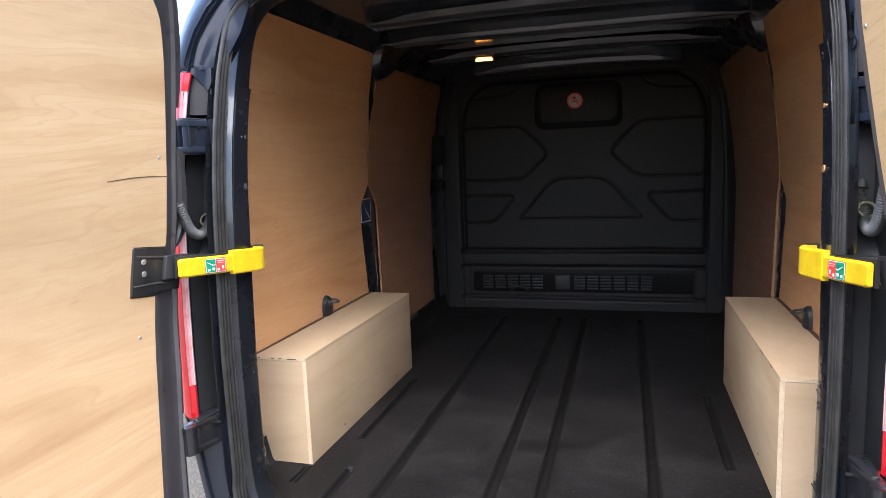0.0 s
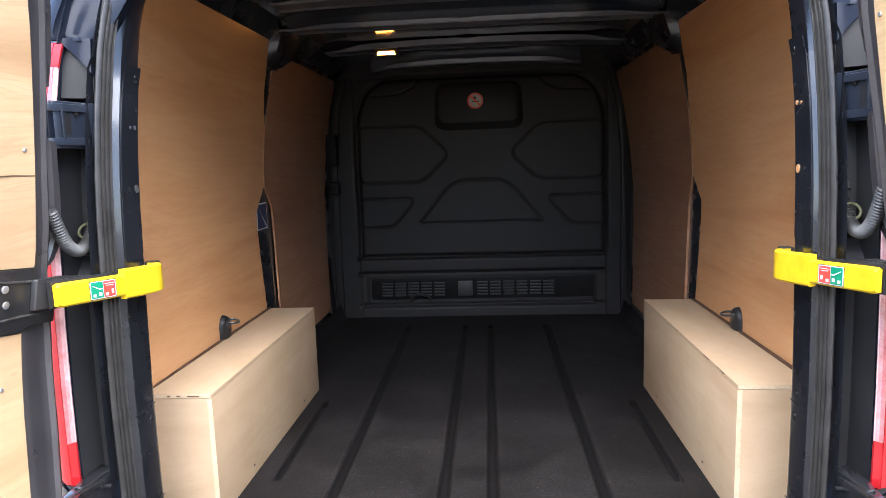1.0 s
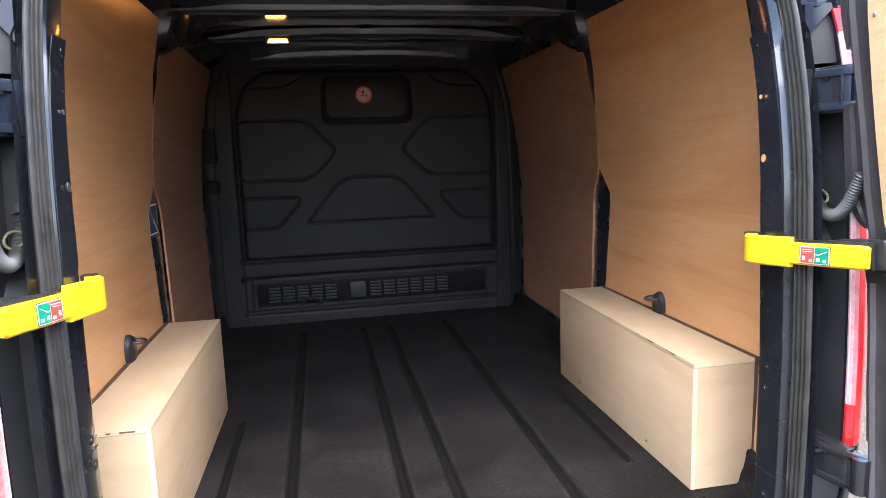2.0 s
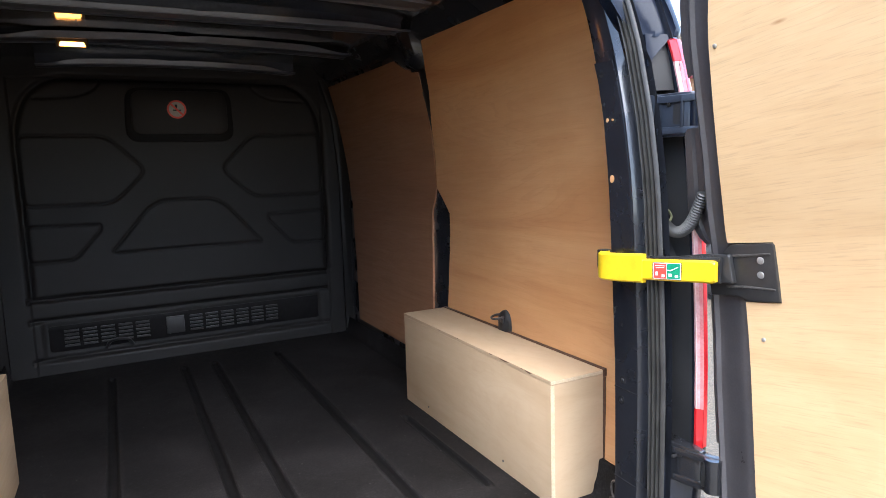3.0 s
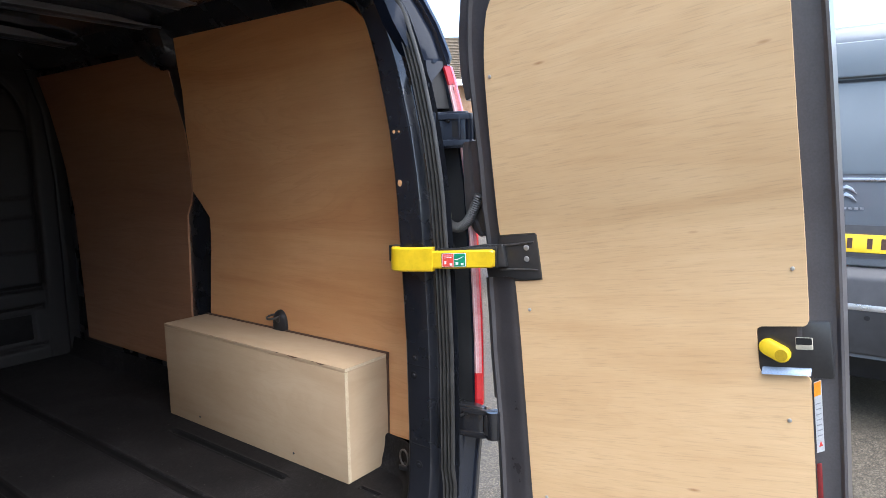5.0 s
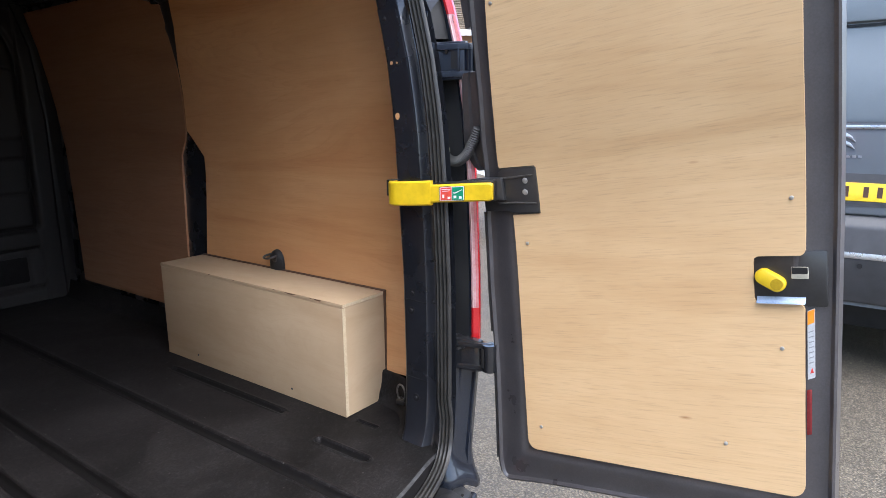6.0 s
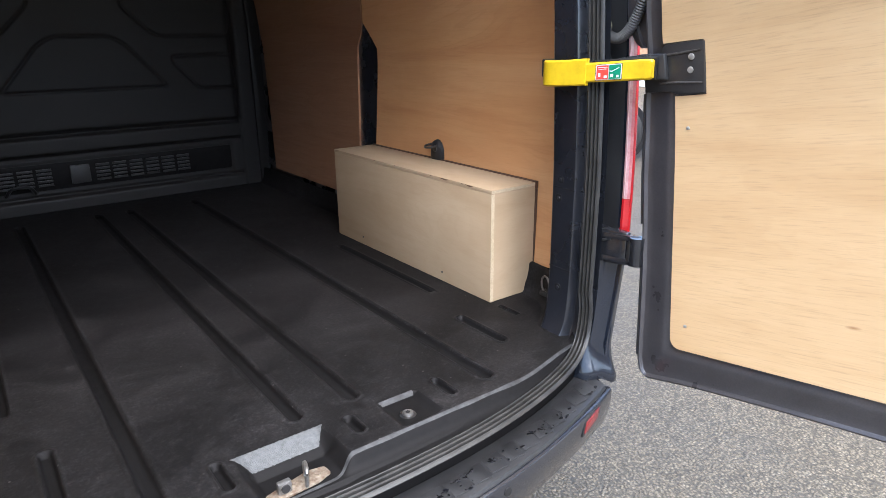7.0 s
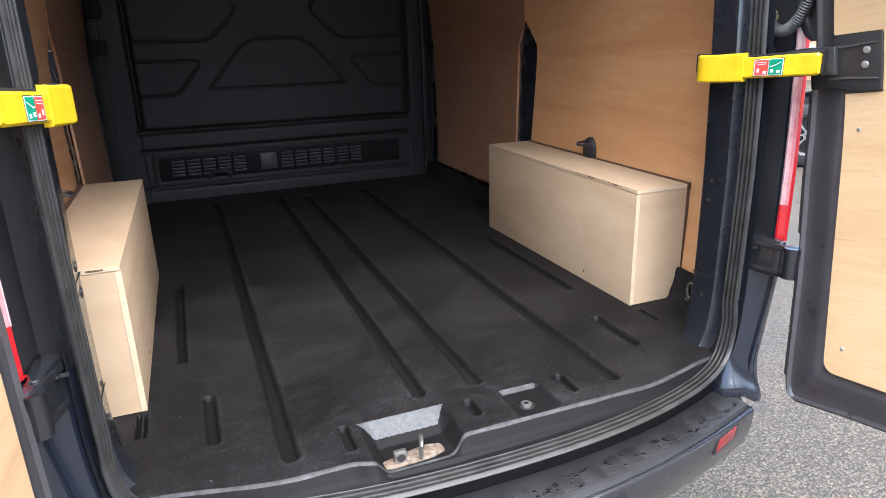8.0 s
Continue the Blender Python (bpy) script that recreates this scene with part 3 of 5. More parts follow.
# painted quarter panels between the lamp and the bumper, flaring out at the foot
for s in (1, -1):
    rows = []
    for z in (.500, .506, .514, .524, .536, .550, .566, .584, .605, .63, .66, .70, .76, .82, .87, .893):
        q = body_plan(z, .004)
        xi = interp(z, [.50, .55, .60, .66, .72, .9], [.672, .680, .700, .712, .718, .720])
        k = min(1.0, max(0.0, (.605 - z) / .085))
        fl = .026 * k ** 2.0 * (1 - .08 * smooth_step((.512 - z) / .012))
        row = [(xi, .060 - fl * .9), (xi + .008, .030 - fl), (xi + (q[0][0] - xi) * .5, .020 - fl), (q[0][0] - .006, .012 - fl)]
        row += [(x + fl * g, y - fl * h) for (x, y), g, h in zip(q[1:6], (.15, .25, .35, .35, .2), (1.0, .95, .8, .45, .15))]
        low = .016 * k
        rows.append([Vector((s * x, y, z - low * g)) for (x, y), g in zip(row, (0, 0, .1, .3, .6, .9, 1, 1, 1))])
    bm, _ = grid(rows)
    part("quarter_panel", bm, GLOSS, van, "dark blue painted quarter panel under the tail lamp", angle=75)
    bm = bmesh.new()
    block(min(s * .722, s * .782), max(s * .722, s * .782), .008, .014, .893, .900, .002, bm)
    part("panel_joint", bm, PLASTIC, van)

# holes, bolts and cover seams on the pillars' inner faces
for s in (1, -1):
    def on_pillar(a, b, t, y0=0.0, z0=0.0, s=s):
        return Vector((s * (interp(z0, [.606, .64, .69, .75, .82, 1.0, 1.3, 1.6, 1.74, 1.83], [.679, .692, .699, .7035, .705, .706, .707, .708, .707, .697]) - t), y0 + rake(z0) + a, z0 + b))
    for y0, z0, ry, rz, mat in ((.163, 1.512, .007, .009, WALL_PLY), (.135, 1.512, .004, .005, PLASTIC), (.158, 1.648, .004, .005, WALL_PLY), (.140, 1.648, .003, .003, WALL_PLY), (.160, 1.685, .003, .004, PLASTIC), (.150, 1.76, .010, .013, PLASTIC),
                                (.150, 1.036, .010, .010, PLASTIC), (.155, .985, .011, .011, PLASTIC), (.150, 1.17, .004, .004, PLASTIC), (.155, .80, .005, .005, PLASTIC), (.140, .73, .011, .011, PLASTIC)):
        outl = [(ry * math.cos(2 * math.pi * k / 14), rz * math.sin(2 * math.pi * k / 14)) for k in range(14)]
        if mat is WALL_PLY and s < 0:
            mat = TRIM
        part("pillar_hole", prism(outl, lambda a, b, t: on_pillar(a, b, t, y0, z0), -.002, .0028 if 1.35 < z0 < 1.73 else .0005), mat, van)
        if mat is PLASTIC and ry > .008:
            outl = [(ry * .45 * math.cos(2 * math.pi * k / 10), rz * .45 * math.sin(2 * math.pi * k / 10)) for k in range(10)]
            part("pillar_bolt", prism(outl, lambda a, b, t: on_pillar(a, b, t, y0, z0), .0, .0022, .0008), INNER, van)
    rows = []
    for z in (1.352, 1.358, 1.37, 1.40, 1.47, 1.54, 1.60, 1.66, 1.70, 1.74, 1.77, 1.782):
        e = .012 * max(0.0, 1 - (z - 1.352) / .018) ** 2
        f = interp(z, [1.35, 1.5, 1.8], [.047, .045, .036])
        rows.append([on_pillar(a, 0, t, .130, z) for a, t in ((-.0235 + e, -.001), (-.0235 + e, .0012), (f - e, .0012), (f - e, -.001))])
    part("pillar_cover", loft(rows), INNER, van)
    for z0 in (1.012, .785):
        outl = rounded([(-.029, -.0010), (.05, .0015), (.05, .0040), (-.029, .0015)], 0)
        part("cover_seam", prism(outl, lambda a, b, t: on_pillar(a, b, t, .128, z0), -.001, .0004), PLASTIC, van)

# ---- hinges, hoses, straps ----
for s in (1, -1):
    for z0, big in ((1.648, 1.0), (.878, .95)):
        r = rake(z0)
        h = .046 * big
        hinge = part("door_hinge", prism(rounded([(.724, .052 + r), (.730, .034 + r), (.738, .022 + r), (.741, -.004 + r), (.746, -.030 + r), (.752, -.044 + r), (.766, -.046 + r), (.772, -.02 + r), (.775, .03 + r), (.775, .060 + r)], .006), lambda a, b, t: Vector((s * a, b, z0 + t)), -h, h, .004), HINGE if big == 1.0 else HINGE_LOW, van, "dark blue forged door hinge" if big == 1.0 else "black forged lower door hinge")
        kx = .764 if big == 1.0 else .758
        part("knuckle", tube([(s * kx, (-.046 if big == 1.0 else -.070) + r, z0 - h * .85), (s * kx, (-.046 if big == 1.0 else -.070) + r, z0 + h * .85)], .012 if big == 1.0 else .019, 14), NAVY if big == 1.0 else HINGE_LOW, hinge)
        part("hinge_leaf", prism(rounded([(.742 + .03 * (big == 1.0), -.050 + r), (.756 + .03 * (big == 1.0), -.056 + r), (.768 + .03 * (big == 1.0), -.075 + r), (.758 + .03 * (big == 1.0), -.084 + r), (.740 + .03 * (big == 1.0), -.062 + r)], .004), lambda a, b, t: Vector((s * a, b, z0 + t)), -h * .6, h * .6, .003), STEEL, hinge)
        for dz in (-h * .72, h * .72):
            part("hinge_lug", prism(rounded([(.728, .030 + r), (.742, -.030 + r), (.752, -.054 + r - .02 * (big < 1.0)), (.766, -.062 + r - .02 * (big < 1.0)), (.774, -.045 + r), (.770, .010 + r)], .006), lambda a, b, t: Vector((s * a, b, z0 + dz + t)), -h * .16, h * .16, .003), HINGE if big == 1.0 else HINGE_LOW, hinge)
        if z0 > 1.2:
            def on_hinge(a, b, t):
                return Vector((s * (.7408 + (-.004 - a) * .19 - t), a + r, z0 + b))
            part("hinge_pocket", prism(rounded([(-.026, -.020), (-.008, -.020), (-.008, .022), (-.026, .022)], .004), on_hinge, -.002, .0006), PLASTIC, hinge)
            part("pocket_rim", prism(rounded([(-.032, -.028), (-.026, -.028), (-.026, .030), (-.032, .030)], .002), on_hinge, -.002, .004, .001), HINGE, hinge)
        part("hinge_bolt", disc(lambda a, b, t: Vector((s * (.7395 - t), .004 + r + a, z0 + b + h * .5)), .006, -.002, .004, 8, .001), STEEL, hinge)
    path = spline([(s * .750, .112, 1.480), (s * .752, .088, 1.436), (s * .752, .060, 1.404), (s * .752, .030, 1.396), (s * .754, .004, 1.412), (s * .753, -.017, 1.444), (s * .752, -.036, 1.482)], 14)
    hose = part("cable_hose", tube(path, lambda i: .0135 if i % 2 else .0105, 12), HOSE, van, "corrugated black rubber cable hose")
    ringp = Vector((s * .756, .072, 1.432))
    part("hose_ring", tube([ringp + Vector(((.016 * math.cos(2 * math.pi * k / 20)), .008 * math.sin(2 * math.pi * k / 20), .014 * math.sin(2 * math.pi * k / 20))) for k in range(21)], .0028, 8), OLIVE, hose)
    part("hose_grommet", tube([(s * .756, .122, 1.500), (s * .750, .104, 1.468)], .019, 12), RUBBER, hose)
    rows = []
    for z in (1.30, 1.32, 1.345, 1.365, 1.378):
        rows.append([Vector((s * .735, .068, z)), Vector((s * .76, .055 + .3 * (z - 1.3), z)), Vector((s * .778, .04 + .5 * (z - 1.3), z)), Vector((s * .778, .09, z)), Vector((s * .735, .095, z))])
    part("hose_cover", loft(rows), PLASTIC, van)
    # door check strap
    zc = 1.318
    plan = spline([(s * .698, .196, -.006), (s * .678, .192, -.006), (s * .668, .172, -.006), (s * .672, .130, -.004), (s * .683, .062, .001)], 6)
    band = spline([(s * .683, .066, -.002), (s * .691, .0, .003), (s * .701, -.06, .008), (s * .709, -.106, .011)], 6)

    def strap(line, h, th, dz=0.0, round_end=False):
        rows = []
        n = len(line)
        for i, p in enumerate(line):
            d = (line[min(i + 1, n - 1)] - line[max(i - 1, 0)]).normalized()
            nn = Vector((d.y, -d.x, 0)).normalized()
            if nn.x * s > 0:
                nn = -nn
            hh = h * (.84 if round_end and i == n - 1 else 1.0)
            q = p + Vector((0, 0, zc + dz))
            e = .004
            rows.append([q + nn * (-th) + Vector((0, 0, -hh)), q + nn * (-th) + Vector((0, 0, hh)), q + nn * (th - e) + Vector((0, 0, hh)), q + nn * th + Vector((0, 0, hh - e)), q + nn * th + Vector((0, 0, -hh + e)), q + nn * (th - e) + Vector((0, 0, -hh))])
        return loft(rows)
    strap_ob = part("check_strap", strap(band, .0228, .006, .001, True), YELLOW, van, "yellow plastic door check strap with a pictogram sticker")
    part("strap_cap", strap(plan, .0318, .008, 0), YELLOW, strap_ob)
    part("strap_core", strap([p + Vector((s * .012, 0, 0)) for p in band], .0262, .004, .003), STEEL, strap_ob)
    part("strap_stop", block(min(s * .680, s * .706), max(s * .680, s * .706), .188, .212, zc - .016, zc + .028, .003), PLASTIC, strap_ob)

    def on_strap(a, b, t):
        i = (a + .066) / .172 * (len(band) - 1)
        k = int(min(max(i, 0), len(band) - 2))
        p = band[k].lerp(band[k + 1], i - k)
        return Vector((p.x - s * (.0062 + t), p.y, zc + b + p.z))

    def on_sticker(a, b, t):
        return on_strap(a + .021, b, t)
    st = part("sticker", prism(rounded([(-.0595, -.0185), (.0035, -.0185), (.0035, .0185), (-.0595, .0185)], .003), on_sticker, .0, .0004), PLASTIC, strap_ob, "red and green pictogram sticker")
    part("sticker_ground", prism(rounded([(-.0585, -.0175), (.0025, -.0175), (.0025, .0175), (-.0585, .0175)], .003), on_sticker, .0004, .0006), WHITE, strap_ob)
    part("red_field", prism([(-.0565, -.016), (-.0288, -.016), (-.0288, .016), (-.0565, .016)], on_sticker, .0006, .0010), REDP, strap_ob)
    part("green_field", prism([(-.0272, -.016), (.0005, -.016), (.0005, .016), (-.0272, .016)], on_sticker, .0006, .0010), GREENP, strap_ob)
    for k, (outl) in enumerate(([(-.058, .013), (-.031, .013), (-.031, .0145), (-.058, .0145)], [(-.056, .007), (-.034, .0085), (-.034, .010), (-.056, .0085)], [(-.056, -.012), (-.050, -.012), (-.050, -.002), (-.056, -.002)], [(-.040, -.016), (-.032, -.016), (-.032, -.009), (-.040, -.009)],
                                [(-.025, .002), (-.018, .000), (.002, .010), (.002, .012), (-.018, .003), (-.025, .004)], [(-.022, -.014), (-.014, -.014), (-.014, -.006), (-.022, -.006)], [(-.006, -.016), (.002, -.016), (.002, -.009), (-.006, -.009)])):
        part("pictogram", prism([(-.028 + (a + .0275) * .84, b * .82) for a, b in outl], on_sticker, .0010, .0013), WHITE, strap_ob)


# ---- rear doors ----
PHI = radians(6.8)


def rear_door(s, width, spread, latch, lean):
    """A door leaf set in its own plane: u runs from the hinge edge to the free edge, v up the raked hinge line, n towards the load side."""
    c, sn = math.cos(PHI), math.sin(PHI)

    def put(u, v, n):
        y = -.10 - u * c + v * sn
        z = .55 + u * sn + v * c
        x = interp(v, [-.05, 0, .16, .56, .64, .70, .76, .825, .86, .98, 1.1, 1.22, 1.3, 1.39, 1.5, 1.6], lean) + spread * u - n
        return Vector((s * x, y, z))

    def u_low(v):
        return interp(v, [0, .006, .02, .05, .3, .53, .70, .80, .90, .956, 1.05, 1.13, 1.2, 1.31, 1.4, 1.46, 1.5], [.045, .028, .014, .009, .020, .021, .030, .045, .054, .066, .075, .083, .090, .105, .135, .175, .23])

    def u_high(v):
        base = interp(v, [0, .1, .66, 1.05, 1.4], [.792, .795, .814, .829, .838])
        cut = interp(v, [0, .01, .03, .06, 1.35, 1.44, 1.48, 1.5], [.06, .03, .01, .0, .0, .03, .06, .10])
        return base + (width - .795) - cut

    def sag(u, v):
        return v + interp(u, [0, .05, .17, .45, .8], [-.010, -.008, .003, .011, .012]) * max(0.0, 1 - v / .10)

    def prof(d):
        return interp(d, [0, .002, .007, .010, .014, .022, .050, .072, .080, .088, .096, .2], [-.050, -.005, -.0025, -.0045, -.0085, -.009, -.0035, .0015, .0015, -.001, -.004, -.004])

    vs = [0, .002, .007, .010, .014, .022, .035, .050, .061, .072, .080, .088, .096, .11, .2, .3, .42, .53, .64, .70, .76, .82, .9, 1.0, 1.08, 1.16, 1.22, 1.28, 1.35, 1.39, 1.404, 1.412, 1.420, 1.428, 1.450, 1.478, 1.486, 1.490, 1.493, 1.498, 1.5]
    offs = [0, .002, .007, .010, .014, .022, .035, .050, .061, .072, .080, .088, .096, .11]
    front, back = [], []
    for v in vs:
        a, b = u_low(v), u_high(v)
        cols = [a + o for o in offs] + [a + (b - a) * k for k in (.3, .5, .7)] + [b - o for o in reversed(offs)]
        dv = min(v, 1.5 - v)
        front.append([put(u, sag(u, v), prof(min(u - a, b - u, dv))) for u in cols])
        back.append([put(u, sag(u, v), -.058) for u in cols])
    bm, fv = grid(front)
    _, bv = grid(back, bm)
    n = len(fv)
    for i in range(n - 1):
        bm.faces.new((fv[i][0], fv[i + 1][0], bv[i + 1][0], bv[i][0]))
        bm.faces.new((fv[i][-1], bv[i][-1], bv[i + 1][-1], fv[i + 1][-1]))
    for i in range(len(fv[0]) - 1):
        bm.faces.new((fv[0][i], bv[0][i], bv[0][i + 1], fv[0][i + 1]))
        bm.faces.new((fv[-1][i], fv[-1][i + 1], bv[-1][i + 1], bv[-1][i]))
    leaf = part("rear_door", bm, DOORP, van, "open navy rear door lined with pale plywood" + (", yellow inner handle" if latch else ""), angle=30)

    # plywood lining with cut-outs for the strap bracket and the latch
    dw = width - .795

    def ply_edge(v):
        lo = interp(v, [.12, .25, .6, .704], [.112, .113, .117, .119])
        if v > .710:
            lo = .195
        if v > .828:
            lo = interp(v, [.828, .84, .975, 1.1, 1.22, 1.29, 1.345, 1.37, 1.395], [.099, .097, .115, .129, .146, .159, .180, .200, .235])
        hi = interp(v, [.096, .13, .4, .5, .6, 1.0, 1.25, 1.36, 1.395], [.7425, .743, .748, .750, .753, .766, .776, .765, .72])
        if latch and .506 < v < .603:
            hi = .659
        if v < .1255:
            c0 = .026 - math.sqrt(max(0.0, .026 ** 2 - (.1255 - v) ** 2))
            lo, hi = lo + c0, hi - c0
        return lo, hi + dw
    zs = [.0995, .100, .1015, .1045, .1085, .1135, .1195, .1265, .2, .3, .4, .48, .494, .500, .504, .5055, .5065, .509, .516, .53, .56, .59, .598, .6025, .6035, .607, .615, .65, .675, .700, .7095, .7105, .714, .735, .76, .78, .80, .821, .8275, .8285, .834, .86, .9, .94, 1.0, 1.08, 1.16, 1.2, 1.25, 1.30, 1.34, 1.36, 1.375, 1.385, 1.392, 1.395]
    front, back = [], []
    for v in zs:
        lo, hi = ply_edge(v)
        if latch:
            if .494 <= v <= .5055:
                hi -= (1 - math.sqrt(max(0, 1 - ((v - .494) / .012) ** 2))) * .012
            if .6035 <= v <= .615:
                hi -= (1 - math.sqrt(max(0, 1 - ((.615 - v) / .012) ** 2))) * .012
            if .5065 <= v <= .516:
                hi += (1 - math.sqrt(max(0, 1 - ((.516 - v) / .010) ** 2))) * .010
            if .59 <= v <= .6025:
                hi += (1 - math.sqrt(max(0, 1 - ((v - .5925) / .010) ** 2))) * .010 if v > .5925 else 0
        cols = [lo + (hi - lo) * k / 6 for k in range(7)]
        front.append([put(u, v, .007) for u in cols])
        back.append([put(u, v, -.001) for u in cols])
    bm, fv = grid(front)
    _, bv = grid(back, bm)
    for i in range(len(fv) - 1):
        bm.faces.new((fv[i][0], fv[i + 1][0], bv[i + 1][0], bv[i][0]))
        bm.faces.new((fv[i][-1], bv[i][-1], bv[i + 1][-1], fv[i + 1][-1]))
    for i in range(6):
        bm.faces.new((fv[0][i], bv[0][i], bv[0][i + 1], fv[0][i + 1]))
        bm.faces.new((fv[-1][i], fv[-1][i + 1], bv[-1][i + 1], bv[-1][i]))
    part("door_lining", bm, DOOR_PLY if s > 0 else DOOR_PLY_L, leaf, "pale plywood door lining with rounded corners")

    def screw(u, v):
        part("screw", disc(lambda a, b, t: put(u + a, v + b, .0072 + t), .0042, 0, .0024, 12, .0012), SCREW, leaf, "bright dome-head screw")
    screws = [(.15, .637), (.152, .163), (.594 + dw, .193), (.708 + dw, .413), (.733 + dw, .719), (.157, 1.20)]
    if s < 0:
        screws[0], screws[-1] = (.165, .617), (.146, 1.036)
    for u, v in screws:
        screw(u, v)

    # bracket for the check strap
    brk = part("strap_bracket", prism(rounded([(.045, .722), (.105, .722), (.130, .712), (.195, .712), (.198, .826), (.105, .826), (.080, .801), (.045, .796)], [.002, .01, .01, .006, .006, .01, .01, .002]), lambda a, b, t: put(a, b, t), .003, .012, .0025), STEEL, leaf, "black steel bracket with two bolts")
    part("bracket_arm", prism(rounded([(-.006, .758), (.06, .752), (.11, .748), (.11, .806), (.06, .810), (-.006, .806)], .004), lambda a, b, t: put(a, b, t + (.11 - a) * .22), .014, .024, .003), STEEL, leaf)
    for k in range(5):
        u0 = .050 + k * .007
        part("arm_rib", prism([(u0, .756), (u0 + .003, .756), (u0 + .003, .806), (u0, .806)], lambda a, b, t: put(a, b, t + (.11 - a) * .22), .023, .0265, .001), STEEL, leaf)
    for v0, v1 in ((.803, .806), (.741, .737)):
        part("bracket_fold", prism(rounded([(.086, v0 - .0022), (.130, v0 - .0025), (.190, v1 - .0015), (.190, v1 + .0015), (.130, v0 + .0025), (.086, v0 + .0022)], 0), put, .0115, .0150, .0012), DUSTY_STEEL, leaf)
    for u, v in ((.168, .793), (.164, .765)):
        bolt = part("bolt", disc(lambda a, b, t: put(u + a, v + b, .012 + t), .0070, 0, .003, 16, .001), SCREW, leaf)
    if latch:
        # latch recess: sunk plate, yellow grip, key slot, folded lip
        plate = part("latch_plate", prism(rounded([(.655, .500), (.79, .500), (.79, .612), (.655, .612)], .006), put, -.001, .0015, .001), STEEL, leaf, "dark latch plate in the lining cut-out")
        part("plate_lip", prism(rounded([(.664, .507), (.752, .507), (.752, .519), (.664, .519)], .002), lambda a, b, t: put(a, b, t + (.519 - b) * 1.1), .0015, .004, .001), LIP_SHEEN, leaf, "folded lip, pale blue reflection put into its colour")
        cu, cv, ang = .690, .554, radians(-32)
        outl = []
        for k in range(28):
            a = 2 * math.pi * k / 28
            uu = .0175 * math.cos(a) + (.013 if math.cos(a) > 0 else -.013)
            vv = .0165 * math.sin(a)
            outl.append((cu + uu * math.cos(ang) - vv * math.sin(ang), cv + uu * math.sin(ang) + vv * math.cos(ang)))
        grip = part("door_handle", prism(outl, put, .001, .016, .004), YELLOW, leaf, "yellow plastic inner door release")
        outl = []
        for k in range(18):
            a = 2 * math.pi * k / 18
            uu, vv = .0115 * math.cos(a) + .0145, .0115 * math.sin(a)
            outl.append((cu + uu * math.cos(ang) - vv * math.sin(ang), cv + uu * math.sin(ang) + vv * math.cos(ang)))
        # flat disc in darker yellow: the hollow's shade is painted on
        part("handle_cup_shade", prism(outl, put, .0155, .0168), surface("yellow_shade", (0.30, 0.19, 0.0), (0.38, 0.25, 0.0), (0.4, 0.5), 0, 20, 200, 0), leaf)
        part("key_slot", prism(rounded([(.727, .556), (.757, .556), (.757, .580), (.727, .580)], .002), put, .0015, .004, .001), surface("cream_plastic", (0.4, 0.38, 0.3), (0.5, 0.47, 0.38), (0.4, 0.5), 0, 20, 200, 0), leaf)
        part("slot_hole", prism(rounded([(.728, .566), (.756, .566), (.756, .5795), (.728, .5795)], .002), put, .004, .0046), PLASTIC, leaf)
        def low_put(a, b, t):
            return put(a - .005, b, t)
        lab = part("warning_label", prism(rounded([(.757, .352), (.770, .358), (.772, .498), (.759, .492)], .001), low_put, .004, .0065), LABEL, leaf, "pale grey label with an orange warning head")
        part("label_head", prism([(.7588, .464), (.7705, .470), (.7715, .497), (.7595, .491)], low_put, .0065, .0070), ORANGEP, leaf)
        part("label_mark", prism([(.7615, .365), (.768, .368), (.765, .378)], low_put, .0065, .0070), REDP, leaf)
        for k in range(7):
            v = .385 + k * .0105
            part("label_bar", prism([(.7600, v), (.7690, v + .004), (.7690, v + .0062), (.7600, v + .0022)], low_put, .0065, .0069), LABEL_INK, leaf)
        part("red_reflector", prism(rounded([(.753, .236), (.762, .238), (.764, .332), (.755, .330)], .002), low_put, .004, .0065, .001), DARK_RED, leaf, "narrow red reflector strip")
    # pressed flange behind the hinge edge: a dished plate between hinge and strap, a stepped lip above the hinge
    vv = [.826, .84, .86, .88, .91, .94, .97, 1.0, 1.03, 1.055, 1.068]
    rim = [.016, .003, -.005, -.011, -.008, -.002, .004, .010, .016, .020, .028]
    rows = []
    for k, v in enumerate(vv):
        a, b = rim[k], u_low(v) + .006
        rows.append([put(a + .006, v, -.046), put(a, v, -.040), put(a, v, -.030), put(a + .004, v, -.027), put(a + (b - a) * .30, v, -.027), put(a + (b - a) * .38, v, -.033), put(a + (b - a) * .75, v, -.033), put(a + (b - a) * .82, v, -.026), put(b, v, -.012), put(b + .004, v, -.046)])
    part("hinge_flange", loft(rows), DOORP, leaf, "dark dished flange beside the hinge")
    rows = []
    for k in range(13):
        v = 1.165 + .275 * k / 12
        a = u_low(v)
        g = .75 + .25 * smooth_step(k / 3)
        rows.append([put(a + .006, v, -.006), put(a - .006 * g, v, -.008), put(a - .008 * g, v, -.014), put(a - .016 * g, v, -.013), put(a - .018 * g, v, -.019), put(a - .028 * g, v, -.018), put(a - .031 * g, v, -.022), put(a - .031 * g, v, -.034), put(a + .006, v, -.045)])
    part("edge_flange", loft(rows), DOORP, leaf)
    # rubber weather strip along the hinge edge, left out at the hinges and the hose
    for lo, hi in ((.05, .29), (.40, .72)):
        for off, deep, rad in ((-.003, -.012, .0045), (-.009, -.022, .0045)):
            n = max(4, int((hi - lo) / .03))
